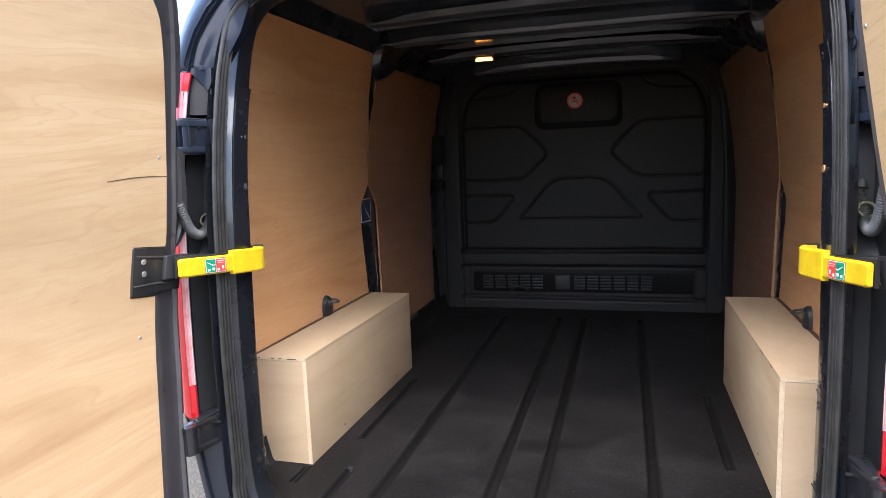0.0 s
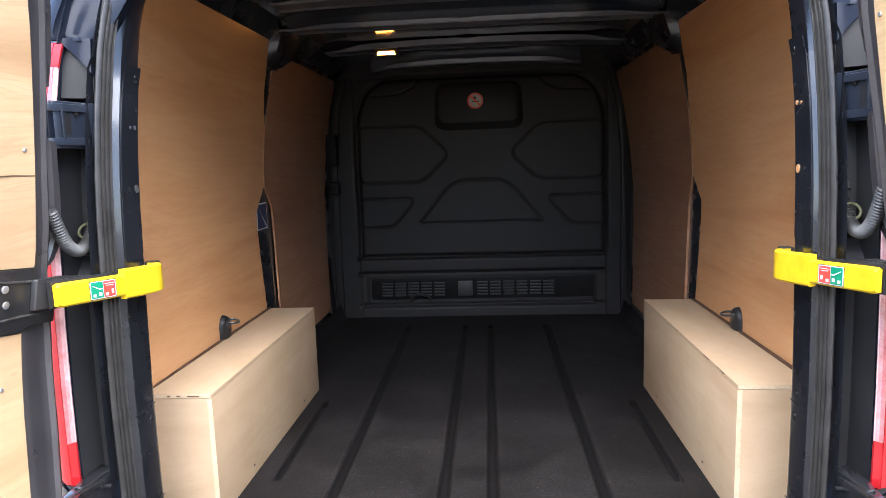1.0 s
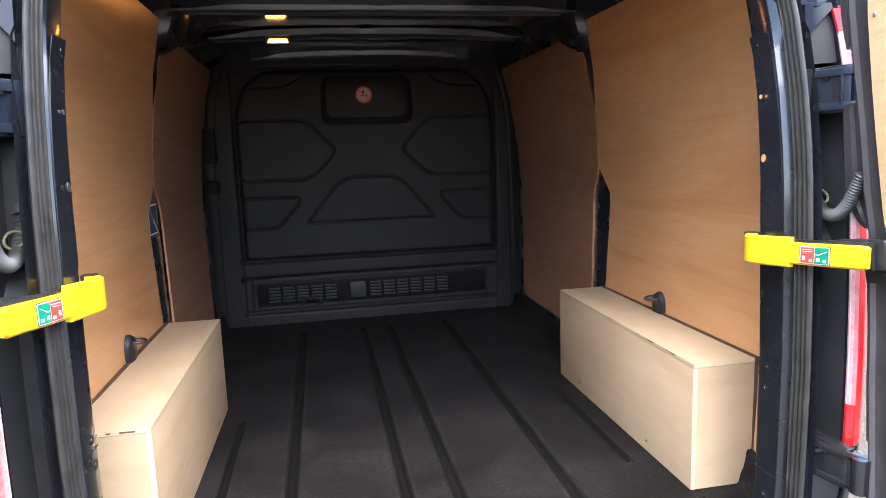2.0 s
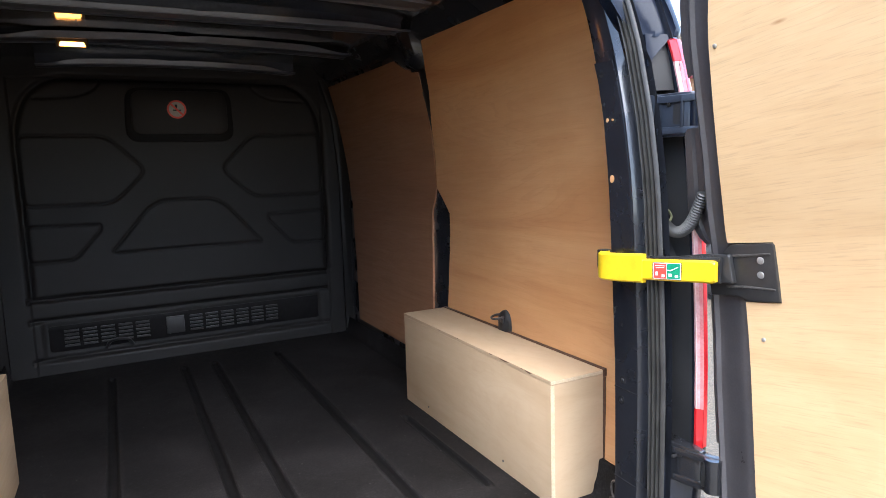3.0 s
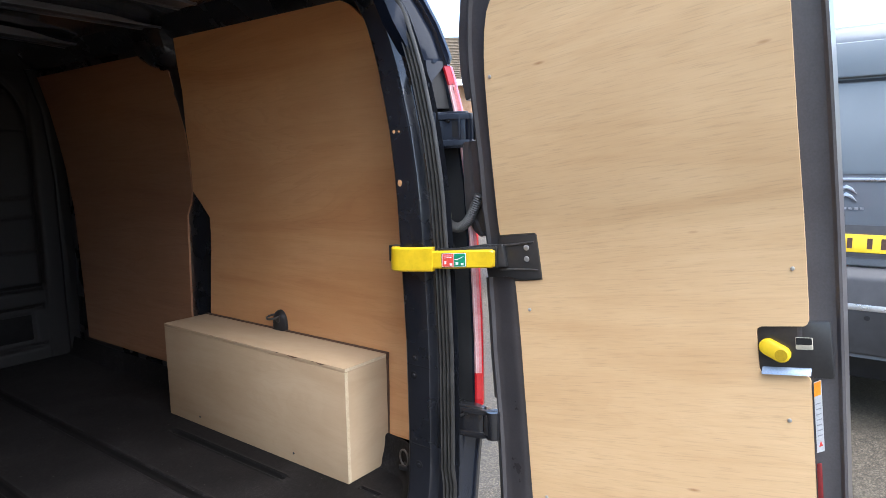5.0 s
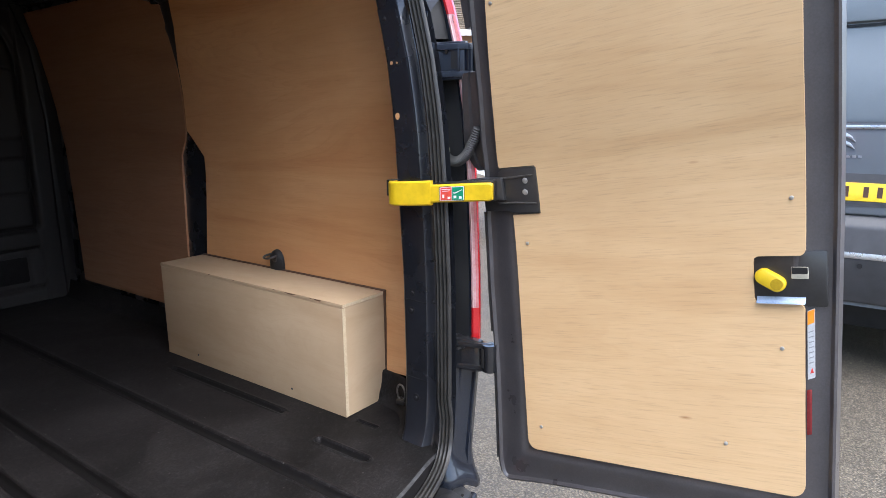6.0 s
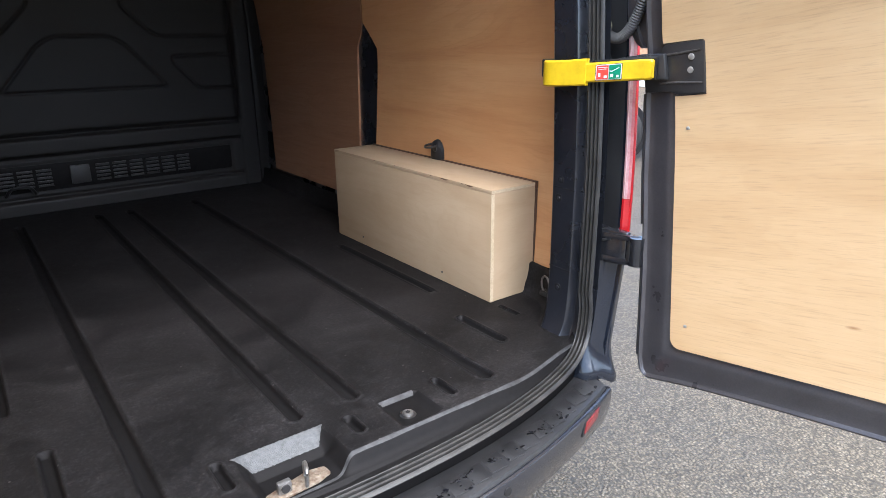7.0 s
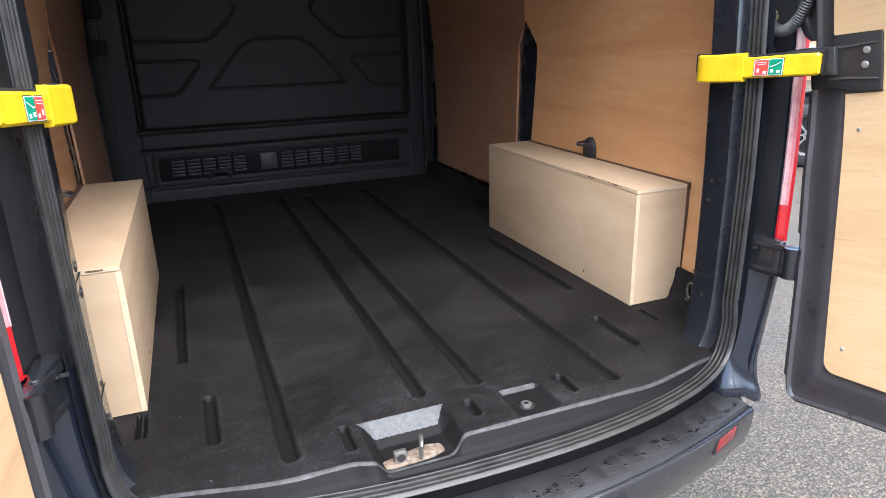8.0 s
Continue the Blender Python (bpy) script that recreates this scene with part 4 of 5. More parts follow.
            part("edge_strip", tube([put(u_low(lo + (hi - lo) * k / n) + off, lo + (hi - lo) * k / n, deep) for k in range(n + 1)], rad, 8), RUBBER, leaf)
    if s < 0:
        part("veneer_split", prism([(.115, .993), (.17, .988), (.22, .981), (.285, .968), (.285, .9695), (.22, .9834), (.17, .9904), (.115, .9950)], put, .0070, .0073), SPLIT, leaf, "brown hairline split in the veneer")
    return leaf


rear_door(1, .795, .045, True, [.743, .745, .752, .7662, .7665, .7640, .7588, .7505, .744, .719, .699, .678, .668, .652, .625, .59])
rear_door(-1, .66, .045, False, [.743, .745, .752, .7665, .7670, .7645, .7600, .7520, .746, .729, .7175, .704, .694, .676, .648, .61])

# ---- roof, bows, load lamp ----
rows = []
for y in (.20, .26, .5, .9, 1.3, 1.7, 2.1, 2.5, 2.75):
    rows.append([Vector((x, y, 2.128 - .030 * (abs(x) / .76) ** 4 - (.012 if y < .22 else 0))) for x in (-.78, -.72, -.62, -.45, -.25, 0, .25, .45, .62, .72, .78)])
bm, lo_v = grid(rows)
_, hi_v = grid([[p + Vector((0, 0, .018)) for p in r] for r in rows], bm)
part("roof", bm, ROOFIN, van, "dark blue painted roof panel")
# added plate hidden behind the bulkhead: stops daylight leaking in under the roof
rows = []
for k in range(25):
    x = -.79 + 1.58 * k / 24
    top = 2.137 - .030 * (min(abs(x), .78) / .76) ** 4
    rows.append([Vector((x, y, z)) for y, z in ((2.655, top), (2.655, 1.98), (2.69, 1.98), (2.69, top))])
part("light_leak_plate", loft(rows), BULK, van)


def roof_bow(y0, y1, half, zb, h, droop):
    """Pressed hat-section bow across the roof: a rear face that thins out towards the ends, a flat underside and rolled edges."""
    rows = []
    for k in range(49):
        x = -half + 2 * half * k / 48
        e = abs(x) / half
        b = zb - droop * e * e
        hh = h * (1 - .72 * smooth_step((e - .70) / .24)) * (1 - .22 * math.exp(-((x + .02) / .035) ** 2))
        roof_z = 2.1275 - .030 * (abs(x) / .76) ** 4
        t = min(b + hh, roof_z - .0005)
        yy = y0 - .012 * (1 - e * e)
        rows.append([Vector((x, q, z)) for q, z in ((yy + .040, max(roof_z, t)), (yy + .034, t + .005), (yy - .002, t + .002), (yy - .006, t), (yy - .002, b + .003), (yy + .002, b), (yy + .010, b), (yy + .014, b + .003), (y1 - .020, b + .004), (y1 - .014, b), (y1 - .002, b), (y1 + .004, b + .004), (y1 + .014, max(roof_z, t)))])
    bm, _ = grid(rows)
    # back faces of the gap above the strip: shade painted as darker colour
    for k, f in enumerate(bm.faces):
        f.material_index = 1 if k % 12 < 2 else 0
    bow = part("roof_bow", bm, [BOWP, ROOFIN], van, "pressed steel roof bow, dark blue paint", angle=20)
    # the thin bright line of reflected sky is painted along the lip
    part("bow_lip", tube([r[5] + Vector((0, -.001, .001)) for r in rows[1:-1]], .0016, 8), ROOF_LIP, bow, "glossy rolled edge, sky highlight painted in paler")
    return bow


roof_bow(.42, .54, .62, 2.098, .020, .012)
roof_bow(.97, 1.08, .64, 2.086, .022, .012)
roof_bow(1.36, 1.45, .745, 2.0695, .017, .0)
roof_bow(1.985, 2.10, .72, 2.0965, .026, .020)
roof_bow(2.50, 2.58, .59, 2.077, .024, .020)
for s in (1, -1):
    # cant rail above the lining
    prof = [(.80, 2.03), (.775, 2.045), (.745, 2.07), (.72, 2.10), (.70, 2.125)]
    bm, _ = grid([[Vector((s * x, y, z)) for x, z in prof] for y in (.25, .6, 1.0, 1.4, 1.8, 2.2, 2.64)])
    part("cant_rail", bm, INNER, van)
    # moulded cap where the middle pillar meets the bow
    rows = []
    for z, w0, w1, d in ((1.935, 1.435, 1.475, .012), (1.955, 1.40, 1.55, .030), (1.985, 1.375, 1.60, .045), (2.02, 1.37, 1.61, .055), (2.06, 1.36, 1.58, .060), (2.095, 1.37, 1.55, .055)):
        x = wall_x(z)
        rows.append([Vector((s * (x + .012), w0, z)), Vector((s * (x - d * .6), w0 + .012, z)), Vector((s * (x - d), w0 + .05, z)), Vector((s * (x - d), w1 - .05, z)), Vector((s * (x - d * .5), w1 - .012, z)), Vector((s * (x + .012), w1, z))])
    part("pillar_cap", loft(rows), INNER, van, "dark moulded cap over the middle pillar")
    # dark pillar trim in the gap between the lining sheets
    rows = []
    for z, w0, w1 in ((.66, 1.30, 1.58), (.96, 1.31, 1.56), (1.30, 1.30, 1.56), (1.40, 1.36, 1.54), (1.45, 1.42, 1.50), (1.6, 1.41, 1.49), (1.94, 1.39, 1.49)):
        x = wall_x(z) + .018
        rows.append([Vector((s * x, w0, z)), Vector((s * (x - .010), w0 + (w1 - w0) * .22, z)), Vector((s * (x - .012), w0 + (w1 - w0) * .5, z)), Vector((s * (x - .010), w0 + (w1 - w0) * .78, z)), Vector((s * x, w1, z))])
    bm, _ = grid(rows)
    trim = part("pillar_trim", bm, INNER, van, "black middle pillar between the lining sheets")

loadlamp = thing("load_lamp", (-.42, 2.0, 2.075), "small lit amber load-space lamp on the roof bow", "lamp")
part("lamp_housing", block(-.476, -.364, 2.004, 2.030, 2.060, 2.104, .006), PLASTIC, loadlamp)
part("lamp_lens", prism(rounded([(-.466, 2.062), (-.374, 2.062), (-.380, 2.079), (-.460, 2.079)], .004), lambda a, b, t: Vector((a, 1.998 + t, b)), .0, .012, .003), LAMP_GLOW, loadlamp)

# ---- bulkhead ----
BY = 2.62
HEXA = [(-.71, 1.752), (-.335, 1.748), (-.165, 1.575), (-.325, 1.418), (-.71, 1.418)]
LOW4 = [(-.71, 1.324), (-.395, 1.318), (-.395, 1.29), (-.515, 1.152), (-.71, 1.148)]
TOP4 = [(-.62, 1.925), (-.45, 1.935), (-.375, 1.965), (-.335, 2.015)]
TRAP = [(-.355, 1.170), (-.175, 1.385), (-.105, 1.422), (.135, 1.422), (.205, 1.385), (.385, 1.170)]
RIM = [(-.715, .99), (-.715, 1.80), (-.66, 1.94), (-.55, 2.02), (.58, 2.02), (.69, 1.94), (.745, 1.80), (.745, .99)]


def on_bulk(a, b, t):
    return Vector((a, BY - t, b))


def line_distance(px, pz, pts, closed):
    """Distance of every point of a field to a polyline."""
    best = np.full(px.shape, 9.0)
    n = len(pts)
    for i in range(n if closed else n - 1):
        (ax, az), (bx, bz) = pts[i], pts[(i + 1) % n]
        dx, dz = bx - ax, bz - az
        t = np.clip(((px - ax) * dx + (pz - az) * dz) / (dx * dx + dz * dz + 1e-12), 0, 1)
        best = np.minimum(best, np.hypot(px - ax - t * dx, pz - az - t * dz))
    return best


gx, gz = np.meshgrid(np.linspace(-.90, .90, 400), np.linspace(.59, 2.11, 340))
relief = np.zeros(gx.shape)
for sgn in (1, -1):
    for pts, closed, rad in ((HEXA, False, .05), (LOW4, False, .03), (TOP4, False, .03)):
        q = [(a, b) for a, b in (rounded(pts, rad, 4) if closed else [pts[0]] + rounded(pts, rad, 4)[1:-1] + [pts[-1]])]
        q = [(a if sgn > 0 else .03 - a, b) for a, b in q]
        relief -= .0065 * np.exp(-(line_distance(gx, gz, q, closed) / .0065) ** 2)
relief -= .0060 * np.exp(-(line_distance(gx, gz, rounded(TRAP, [.02, .04, .04, .04, .04, .02], 4), True) / .0065) ** 2)
rim = rounded(RIM, [0, .1, .1, .08, .08, .1, .1, 0], 5)
relief -= .014 * np.exp(-(line_distance(gx, gz, rim, False) / .014) ** 2)
inside = (np.abs(gx - .015) < .735) & (gz < 2.02)
relief += np.where(inside, 0, .016)
for zc0, dep, wid in ((.968, .022, .012), (.865, .018, .010), (.668, .014, .010)):
    relief -= dep * np.exp(-((gz - zc0) / wid) ** 2) * (np.abs(gx) < .74)
relief -= .018 / (1 + np.exp((np.abs(gx) - .685) / .006)) / (1 + np.exp(np.abs(gz - .765) * 160 - 15))
bverts = [(float(a), float(BY - h), float(b)) for a, b, h in zip(gx.ravel(), gz.ravel(), relief.ravel())]
nbx = gx.shape[1]
bfaces = [(j * nbx + i, j * nbx + i + 1, (j + 1) * nbx + i + 1, (j + 1) * nbx + i) for j in range(gx.shape[0] - 1) for i in range(nbx - 1)]
bm = bmesh.new()
bme = bpy.data.meshes.new("tmp")
bme.from_pydata(bverts, [], bfaces)
bm.from_mesh(bme)
bpy.data.meshes.remove(bme)
bulk = part("bulkhead", bm, BULK, van, "dark pressed bulkhead with swaged panels", angle=80)
for s in (1, -1):
    part("side_flange", prism([(s * .83, .60), (s * .88, .60), (s * .89, 1.5), (s * .84, 1.9), (s * .78, 2.04), (s * .74, 2.04), (s * .80, 1.85), (s * .83, 1.5)], on_bulk, .012, .034, .008), BULK, bulk)
fr = part("window_seal", prism(rounded([(-.245, 1.715), (.275, 1.715), (.265, 1.985), (-.235, 1.985)], .07), on_bulk, -.002, .010, .004), LINER_DEEP, bulk, "black rubber window surround")
part("window_blank", prism(rounded([(-.216, 1.755), (.246, 1.755), (.240, 1.968), (-.210, 1.968)], .055), on_bulk, .010, .018, .004), BULK, bulk, "blanked-off bulkhead window")
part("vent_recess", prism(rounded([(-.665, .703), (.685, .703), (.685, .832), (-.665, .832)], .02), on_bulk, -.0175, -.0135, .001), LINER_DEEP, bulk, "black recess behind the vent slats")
for k in range(11):
    x = -.60 + k * .080 + (.18 if k > 4 else 0)
    if k == 5:
        part("vent_blank", block(x - .115, x - .028, BY + .004, BY + .016, .722, .812, .003), VENT, bulk)
    for j in range(5):
        part("vent_slat", block(x, x + .064, BY + .004, BY + .014, .724 + j * .0185, .734 + j * .0185, .0015), VENT, bulk)
part("cable_loop", tube(spline([(-.42, 2.605, .70), (-.40, 2.58, .735), (-.36, 2.57, .745), (-.32, 2.58, .735), (-.30, 2.605, .70)], 5), .008, 8), PLASTIC, bulk)

sign = thing("no_smoking_sign", (.0, BY - .02, 1.877), "round white no-smoking sticker with a red ring", "sign")
part("sign_disc", disc(lambda a, b, t: Vector((-.002 + a, BY - .0181 - t, 1.877 + b)), .045, 0, .0012, 28), SIGN_GROUND, sign)
ringo = []
bm = bmesh.new()
N = 32
vo_, vi_ = [], []
for k in range(N):
    a = 2 * math.pi * k / N
    vo_.append(bm.verts.new((-.002 + .046 * math.cos(a), BY - .0197, 1.877 + .046 * math.sin(a))))
    vi_.append(bm.verts.new((-.002 + .037 * math.cos(a), BY - .0197, 1.877 + .037 * math.sin(a))))
for k in range(N):
    j = (k + 1) % N
    bm.faces.new((vo_[k], vo_[j], vi_[j], vi_[k]))
part("red_ring", bm, REDP, sign)
part("red_bar", prism([(-.030, .024), (-.024, .030), (.030, -.024), (.024, -.030)], lambda a, b, t: Vector((-.002 + a, BY - .0199 - t, 1.877 + b)), 0, .0004), REDP, sign)
part("flame_mark", disc(lambda a, b, t: Vector((-.004 + a * .7, BY - .0194 - t, 1.893 + b)), .009, 0, .0003, 10), PLASTIC, sign)
part("cigarette_mark", prism([(-.018, -.004), (.02, -.004), (.02, .002), (-.018, .002)], lambda a, b, t: Vector((-.002 + a, BY - .0194 - t, 1.874 + b)), 0, .0003), PLASTIC, sign)


# ---- plywood lining sheets ----
def lining(name, s, zs, back_edge, front_edge, label, ply):
    front, back = [], []
    for z in zs:
        a, b = back_edge(z), front_edge(z)
        ys = [a + (b - a) * k / 8 for k in range(9)]
        front.append([Vector((s * wall_x(z), y, z)) for y in ys])
        back.append([Vector((s * (wall_x(z) + .009), y, z)) for y in ys])
    bm, fv = grid(front)
    _, bv = grid(back, bm)
    for i in range(len(fv) - 1):
        bm.faces.new((fv[i][0], fv[i + 1][0], bv[i + 1][0], bv[i][0]))
        bm.faces.new((fv[i][-1], bv[i][-1], bv[i + 1][-1], fv[i + 1][-1]))
    for i in range(8):
        bm.faces.new((fv[0][i], bv[0][i], bv[0][i + 1], fv[0][i + 1]))
        bm.faces.new((fv[-1][i], fv[-1][i + 1], bv[-1][i + 1], bv[-1][i]))
    ob = part(name, bm, ply, None)
    return tagged(ob, label, "wall panel", "plywood side lining sheets")


zs_r = [.695, .8, .95, 1.1, 1.2, 1.3, 1.36, 1.42, 1.46, 1.5, 1.6, 1.7, 1.78, 1.85, 1.9, 1.93, 1.96, 1.98, 2.0, 2.015, 2.028, 2.036, 2.04]
for s in (1, -1):
    lining("lining_sheet", s, zs_r, lambda z: interp(z, [.69, 1.5, 1.8, 1.93, 1.98, 2.01, 2.03, 2.04], [.24, .27, .33, .37, .395, .42, .45, .475]),
           lambda z: interp(z, [.69, .96, 1.2, 1.355, 1.42, 1.46, 1.7, 1.92, 2.04], [1.375, 1.372, 1.35, 1.342, 1.40, 1.44, 1.425, 1.385, 1.357]), "curved orange-brown plywood sheet lining the van side behind the wheel box", WALL_PLY)
    fe = (lambda z: interp(z, [.69, 1.0, 1.6, 2.0], [2.455, 2.49, 2.555, 2.60])) if s > 0 else (lambda z: interp(z, [.69, 1.0, 1.6, 1.95, 2.0], [2.40, 2.43, 2.49, 2.51, 2.47]))
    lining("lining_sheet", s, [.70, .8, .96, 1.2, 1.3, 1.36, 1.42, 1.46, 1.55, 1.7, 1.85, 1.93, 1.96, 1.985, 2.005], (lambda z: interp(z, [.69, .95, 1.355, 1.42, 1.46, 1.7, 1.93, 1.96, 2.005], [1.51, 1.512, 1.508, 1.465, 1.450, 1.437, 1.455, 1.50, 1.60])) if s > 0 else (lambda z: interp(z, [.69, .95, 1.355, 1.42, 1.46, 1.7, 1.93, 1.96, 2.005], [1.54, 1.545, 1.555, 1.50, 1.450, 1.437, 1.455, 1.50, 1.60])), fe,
           "plywood sheet lining the van side by the bulkhead, shade put into its darker brown", WALL_PLY_FRONT)

# door hardware on the sliding-door side
for z0, h in ((1.62, .09), (1.40, .035)):
    part("door_catch", block(-.865, -.80, 2.46, 2.53, z0 - h, z0 + h, .012), LINER_DEEP, van)
st = thing("instruction_sticker", (-.868, 1.42, 1.34), "dark blue sticker with a white border on the pillar", "sticker")


def on_trim(a, b, t):
    return Vector((-(wall_x(b) + .0055 - t), a, b))


part("sticker_border", prism([(1.36, 1.285), (1.48, 1.285), (1.48, 1.395), (1.36, 1.395)], on_trim, 0, .001), WHITE, st)
part("sticker_field", prism([(1.365, 1.290), (1.475, 1.290), (1.475, 1.390), (1.365, 1.390)], on_trim, .001, .0016), NAVYP, st)
part("sticker_line", prism([(1.372, 1.378), (1.378, 1.382), (1.468, 1.298), (1.462, 1.294)], on_trim, .0016, .002), WHITE, st)
for k in range(2):
    part("sticker_bar", prism([(1.42, 1.352 - k * .022), (1.464, 1.352 - k * .022), (1.464, 1.360 - k * .022), (1.42, 1.360 - k * .022)], on_trim, .0016, .002), TRIM, st)

# ---- wheel boxes ----
for s, y0, y1 in ((1, .400, 1.386), (-1, .378, 1.368)):
    x0, x1, zt = .680, .864, (.964 if s > 0 else .958)
    bx = thing("wheel_box", (s * .77, (y0 + y1) / 2, FLOOR), "pale birch plywood box over the wheel arch on the black liner", "box", "wheel boxes")

    def mx(a, b):
        return (min(s * a, s * b), max(s * a, s * b))
    part("top_board", block(*mx(x0 - .0005, x1), y0 - .0005, y1, zt - .012, zt, .0012), BOX_PLY, bx)
    part("side_board", block(*mx(x0, x0 + .012), y0 - .0002, y1 - .002, FLOOR + .001, zt - .0125, .0012), BOX_PLY, bx)
    outl = [(x0 + .0125, FLOOR + .002), (.826, FLOOR + .002), (.832, .630), (.857, .684), (x1, .690), (x1, zt - .0125), (x0 + .0125, zt - .0125)]
    part("end_board", prism([(s * a, b) for a, b in outl], lambda a, b, t: Vector((a, y0 + t, b)), 0, .012, .001), BOX_PLY, bx)
    part("far_board", block(*mx(x0 + .0125, x1), y1 - .014, y1 - .002, FLOOR + .002, zt - .0125, .001), BOX_PLY, bx)
    part("side_board_edge", block(*mx(x0 - .0008, x0 + .0119), y0 - .0010, y0 + .001, FLOOR + .004, zt - .013, 0), PLY_EDGE, bx, "lighter cut plywood edge")
    part("top_board_edge", block(*mx(x0 + .002, x1 - .002), y0 - .0012, y0 + .001, zt - .0105, zt - .0015, 0), PLY_EDGE, bx)
    # dark brown strip where the box meets the lining
    part("top_edge_strip", block(*mx(x1 - .001, x1 + .012), y0 - .002, y1, zt - .02, zt + .003, .001), BROWN, bx, "dark brown strip along the lining")
    part("end_edge_strip", block(*mx(x1 - .0005, x1 + .009), y0 - .003, y0 + .008, .692, zt - .021, .001), BROWN, bx)
    random.seed(8)
    if s > 0:
        # long slivers broken out of the top board's front edge
        for u, w, d in ((.085, .040, .0045), (.130, .016, .0022), (.205, .058, .0040), (.300, .020, .0018), (.52, .012, .0018), (.66, .016, .0018)):
            outl = [(y0 + u, zt - .0012), (y0 + u + w * .3, zt - .0012 - d), (y0 + u + w * .7, zt - .0012 - d * .8), (y0 + u + w, zt - .0012)]
            part("edge_chip", prism(outl, lambda a, b, t: Vector((x0 - t, a, b)), -.001, .0014), SPLIT, bx)
    else:
        for k in range(7):
            u, w = random.uniform(.02, x1 - x0 - .02), random.uniform(.006, .014)
            part("edge_chip", block(*mx(x0 + u, x0 + u + w), y0 - .0018, y0, zt - .0075, zt - .0035, .0005), SPLIT, bx)
        bx.rotation_euler.z = -.012
    for yy in (.25, .78):
        part("nail_head", disc(lambda a, b, t: Vector((s * (x0 - t), y0 + yy + a, .633 + b)), .004, 0, .0012, 10), STEEL, bx)

# ---- lashing rings ----
for s in (1, -1):
    lr = thing("lashing_ring", (s * .86, .92, .98), "black moulded lashing point with a steel ring", "lashing ring", "lashing rings")
    rows = []
    for z, w, d in ((.950, .036, .016), (.975, .037, .019), (1.000, .035, .021), (1.016, .030, .021), (1.028, .022, .018), (1.035, .012, .012), (1.038, .004, .006)):
        x = wall_x(z)
        rows.append([Vector((s * (x + .002), .925 - w, z)), Vector((s * (x - d * .55), .925 - w * .96, z)), Vector((s * (x - d), .925 - w * .6, z)), Vector((s * (x - d * 1.05), .925, z)), Vector((s * (x - d), .925 + w * .6, z)), Vector((s * (x - d * .55), .925 + w * .96, z)), Vector((s * (x + .002), .925 + w, z))])
    part("lashing_bracket", loft(rows), PLASTIC, lr)
    part("bracket_boss", disc(lambda a, b, t: Vector((s * (wall_x(1.0) - .0215 - t), .918 + a, 1.006 + b)), .012, -.004, .004, 14, .002), STEEL, lr)
    loop = [Vector((s * (wall_x(1.01) - .030 - .024 * math.cos(2 * math.pi * k / 22)), .932 + .024 * math.sin(2 * math.pi * k / 22), 1.016 - .004 * math.cos(2 * math.pi * k / 22))) for k in range(23)]
    part("ring", tube(loop, .0042, 8), STEEL, lr)

# ---- floor liner ----
GROOVES = [(-.41, .05, 2.38, .019), (-.088, .172, 2.38, .018), (.055, .172, 2.38, .018), (.37, .05, 2.38, .019), (-.607, .60, 1.22, .014), (.595, .60, 1.22, .014), (-.552, .175, .385, .015), (.536, .178, .38, .015),
           (-.703, .262, .366, .006), (-.688, .262, .366, .004), (.690, .282, .364, .006), (-.289, .034, .128, .012), (.002, .045, .114, .012), (.253, .043, .127, .012)]


def smooth(a, b, x):
    t = min(1.0, max(0.0, (x - a) / (b - a)))
    return t * t * (3 - 2 * t)


def edge_y(x):
    a = abs(x)
    e = -.006 + .052 * smooth(.40, .70, a)
    cut = smooth(-.305, -.255, x) * (1 - smooth(-.105, -.055, x))
    return e - .014 * cut


def liner_z(x, y):
    z = FLOOR
    for gx, a, b, w in GROOVES:
        if abs(x - gx) < w * 1.6:
            d = math.hypot(x - gx, max(a + w * .8 - y, 0.0, y - b + w * .8))
            z -= .012 * (1 - smooth(w * .45, w * 1.10, d))
            z += .0022 * smooth(w * .7, w * 1.2, d) * (1 - smooth(w * 1.2, w * 1.6, d))
    # striker pocket and drain pocket
    px = smooth(-.262, -.225, x) * (1 - smooth(-.085, -.048, x))
    z -= .034 * px * (1 - min(1.0, max(0.0, (y - .062) / .058)))
    dx = smooth(.080, .090, x) * (1 - smooth(.180, .190, x))
    z -= .008 * dx * (1 - smooth(.106, .118, y)) * smooth(.0, .012, y)
    # rounded lip dropping to the seal
    z += (1 - .9 * px) * interp(y - edge_y(x), [-.09, -.075, -.03, -.018, -.010, -.005, -.002, .002, .006], [-.040, -.039, -.035, -.027, -.013, -.005, -.002, -.0004, 0])
    z += .0004 * noise.noise((x * 3, y * 3, 0))
    return z


cols = list(np.linspace(-.85, .85, 190)) + list(np.linspace(-.275, -.035, 110))
cols = [x for x in cols if all(abs(x - g[0]) > g[3] * 1.7 for g in GROOVES)]
cols += [g[0] + sgn * g[3] * k for g in GROOVES for sgn in (1, -1) for k in (.15, .45, .6, .72, .84, .96, 1.1, 1.25, 1.4, 1.6)]
xs = sorted(set(round(float(x), 5) for x in cols))
lead = [-.075, -.055, -.04, -.03, -.023, -.018, -.014, -.010, -.007, -.005, -.003, -.001, .002, .006, .012]
steps = [("edge", o) for o in lead] + [("blend", (k / 130) ** 1.35) for k in range(1, 131)] + [("flat", y) for y in np.linspace(.43, 2.61, 150)]
verts, faces = [], []
nx_ = len(xs)
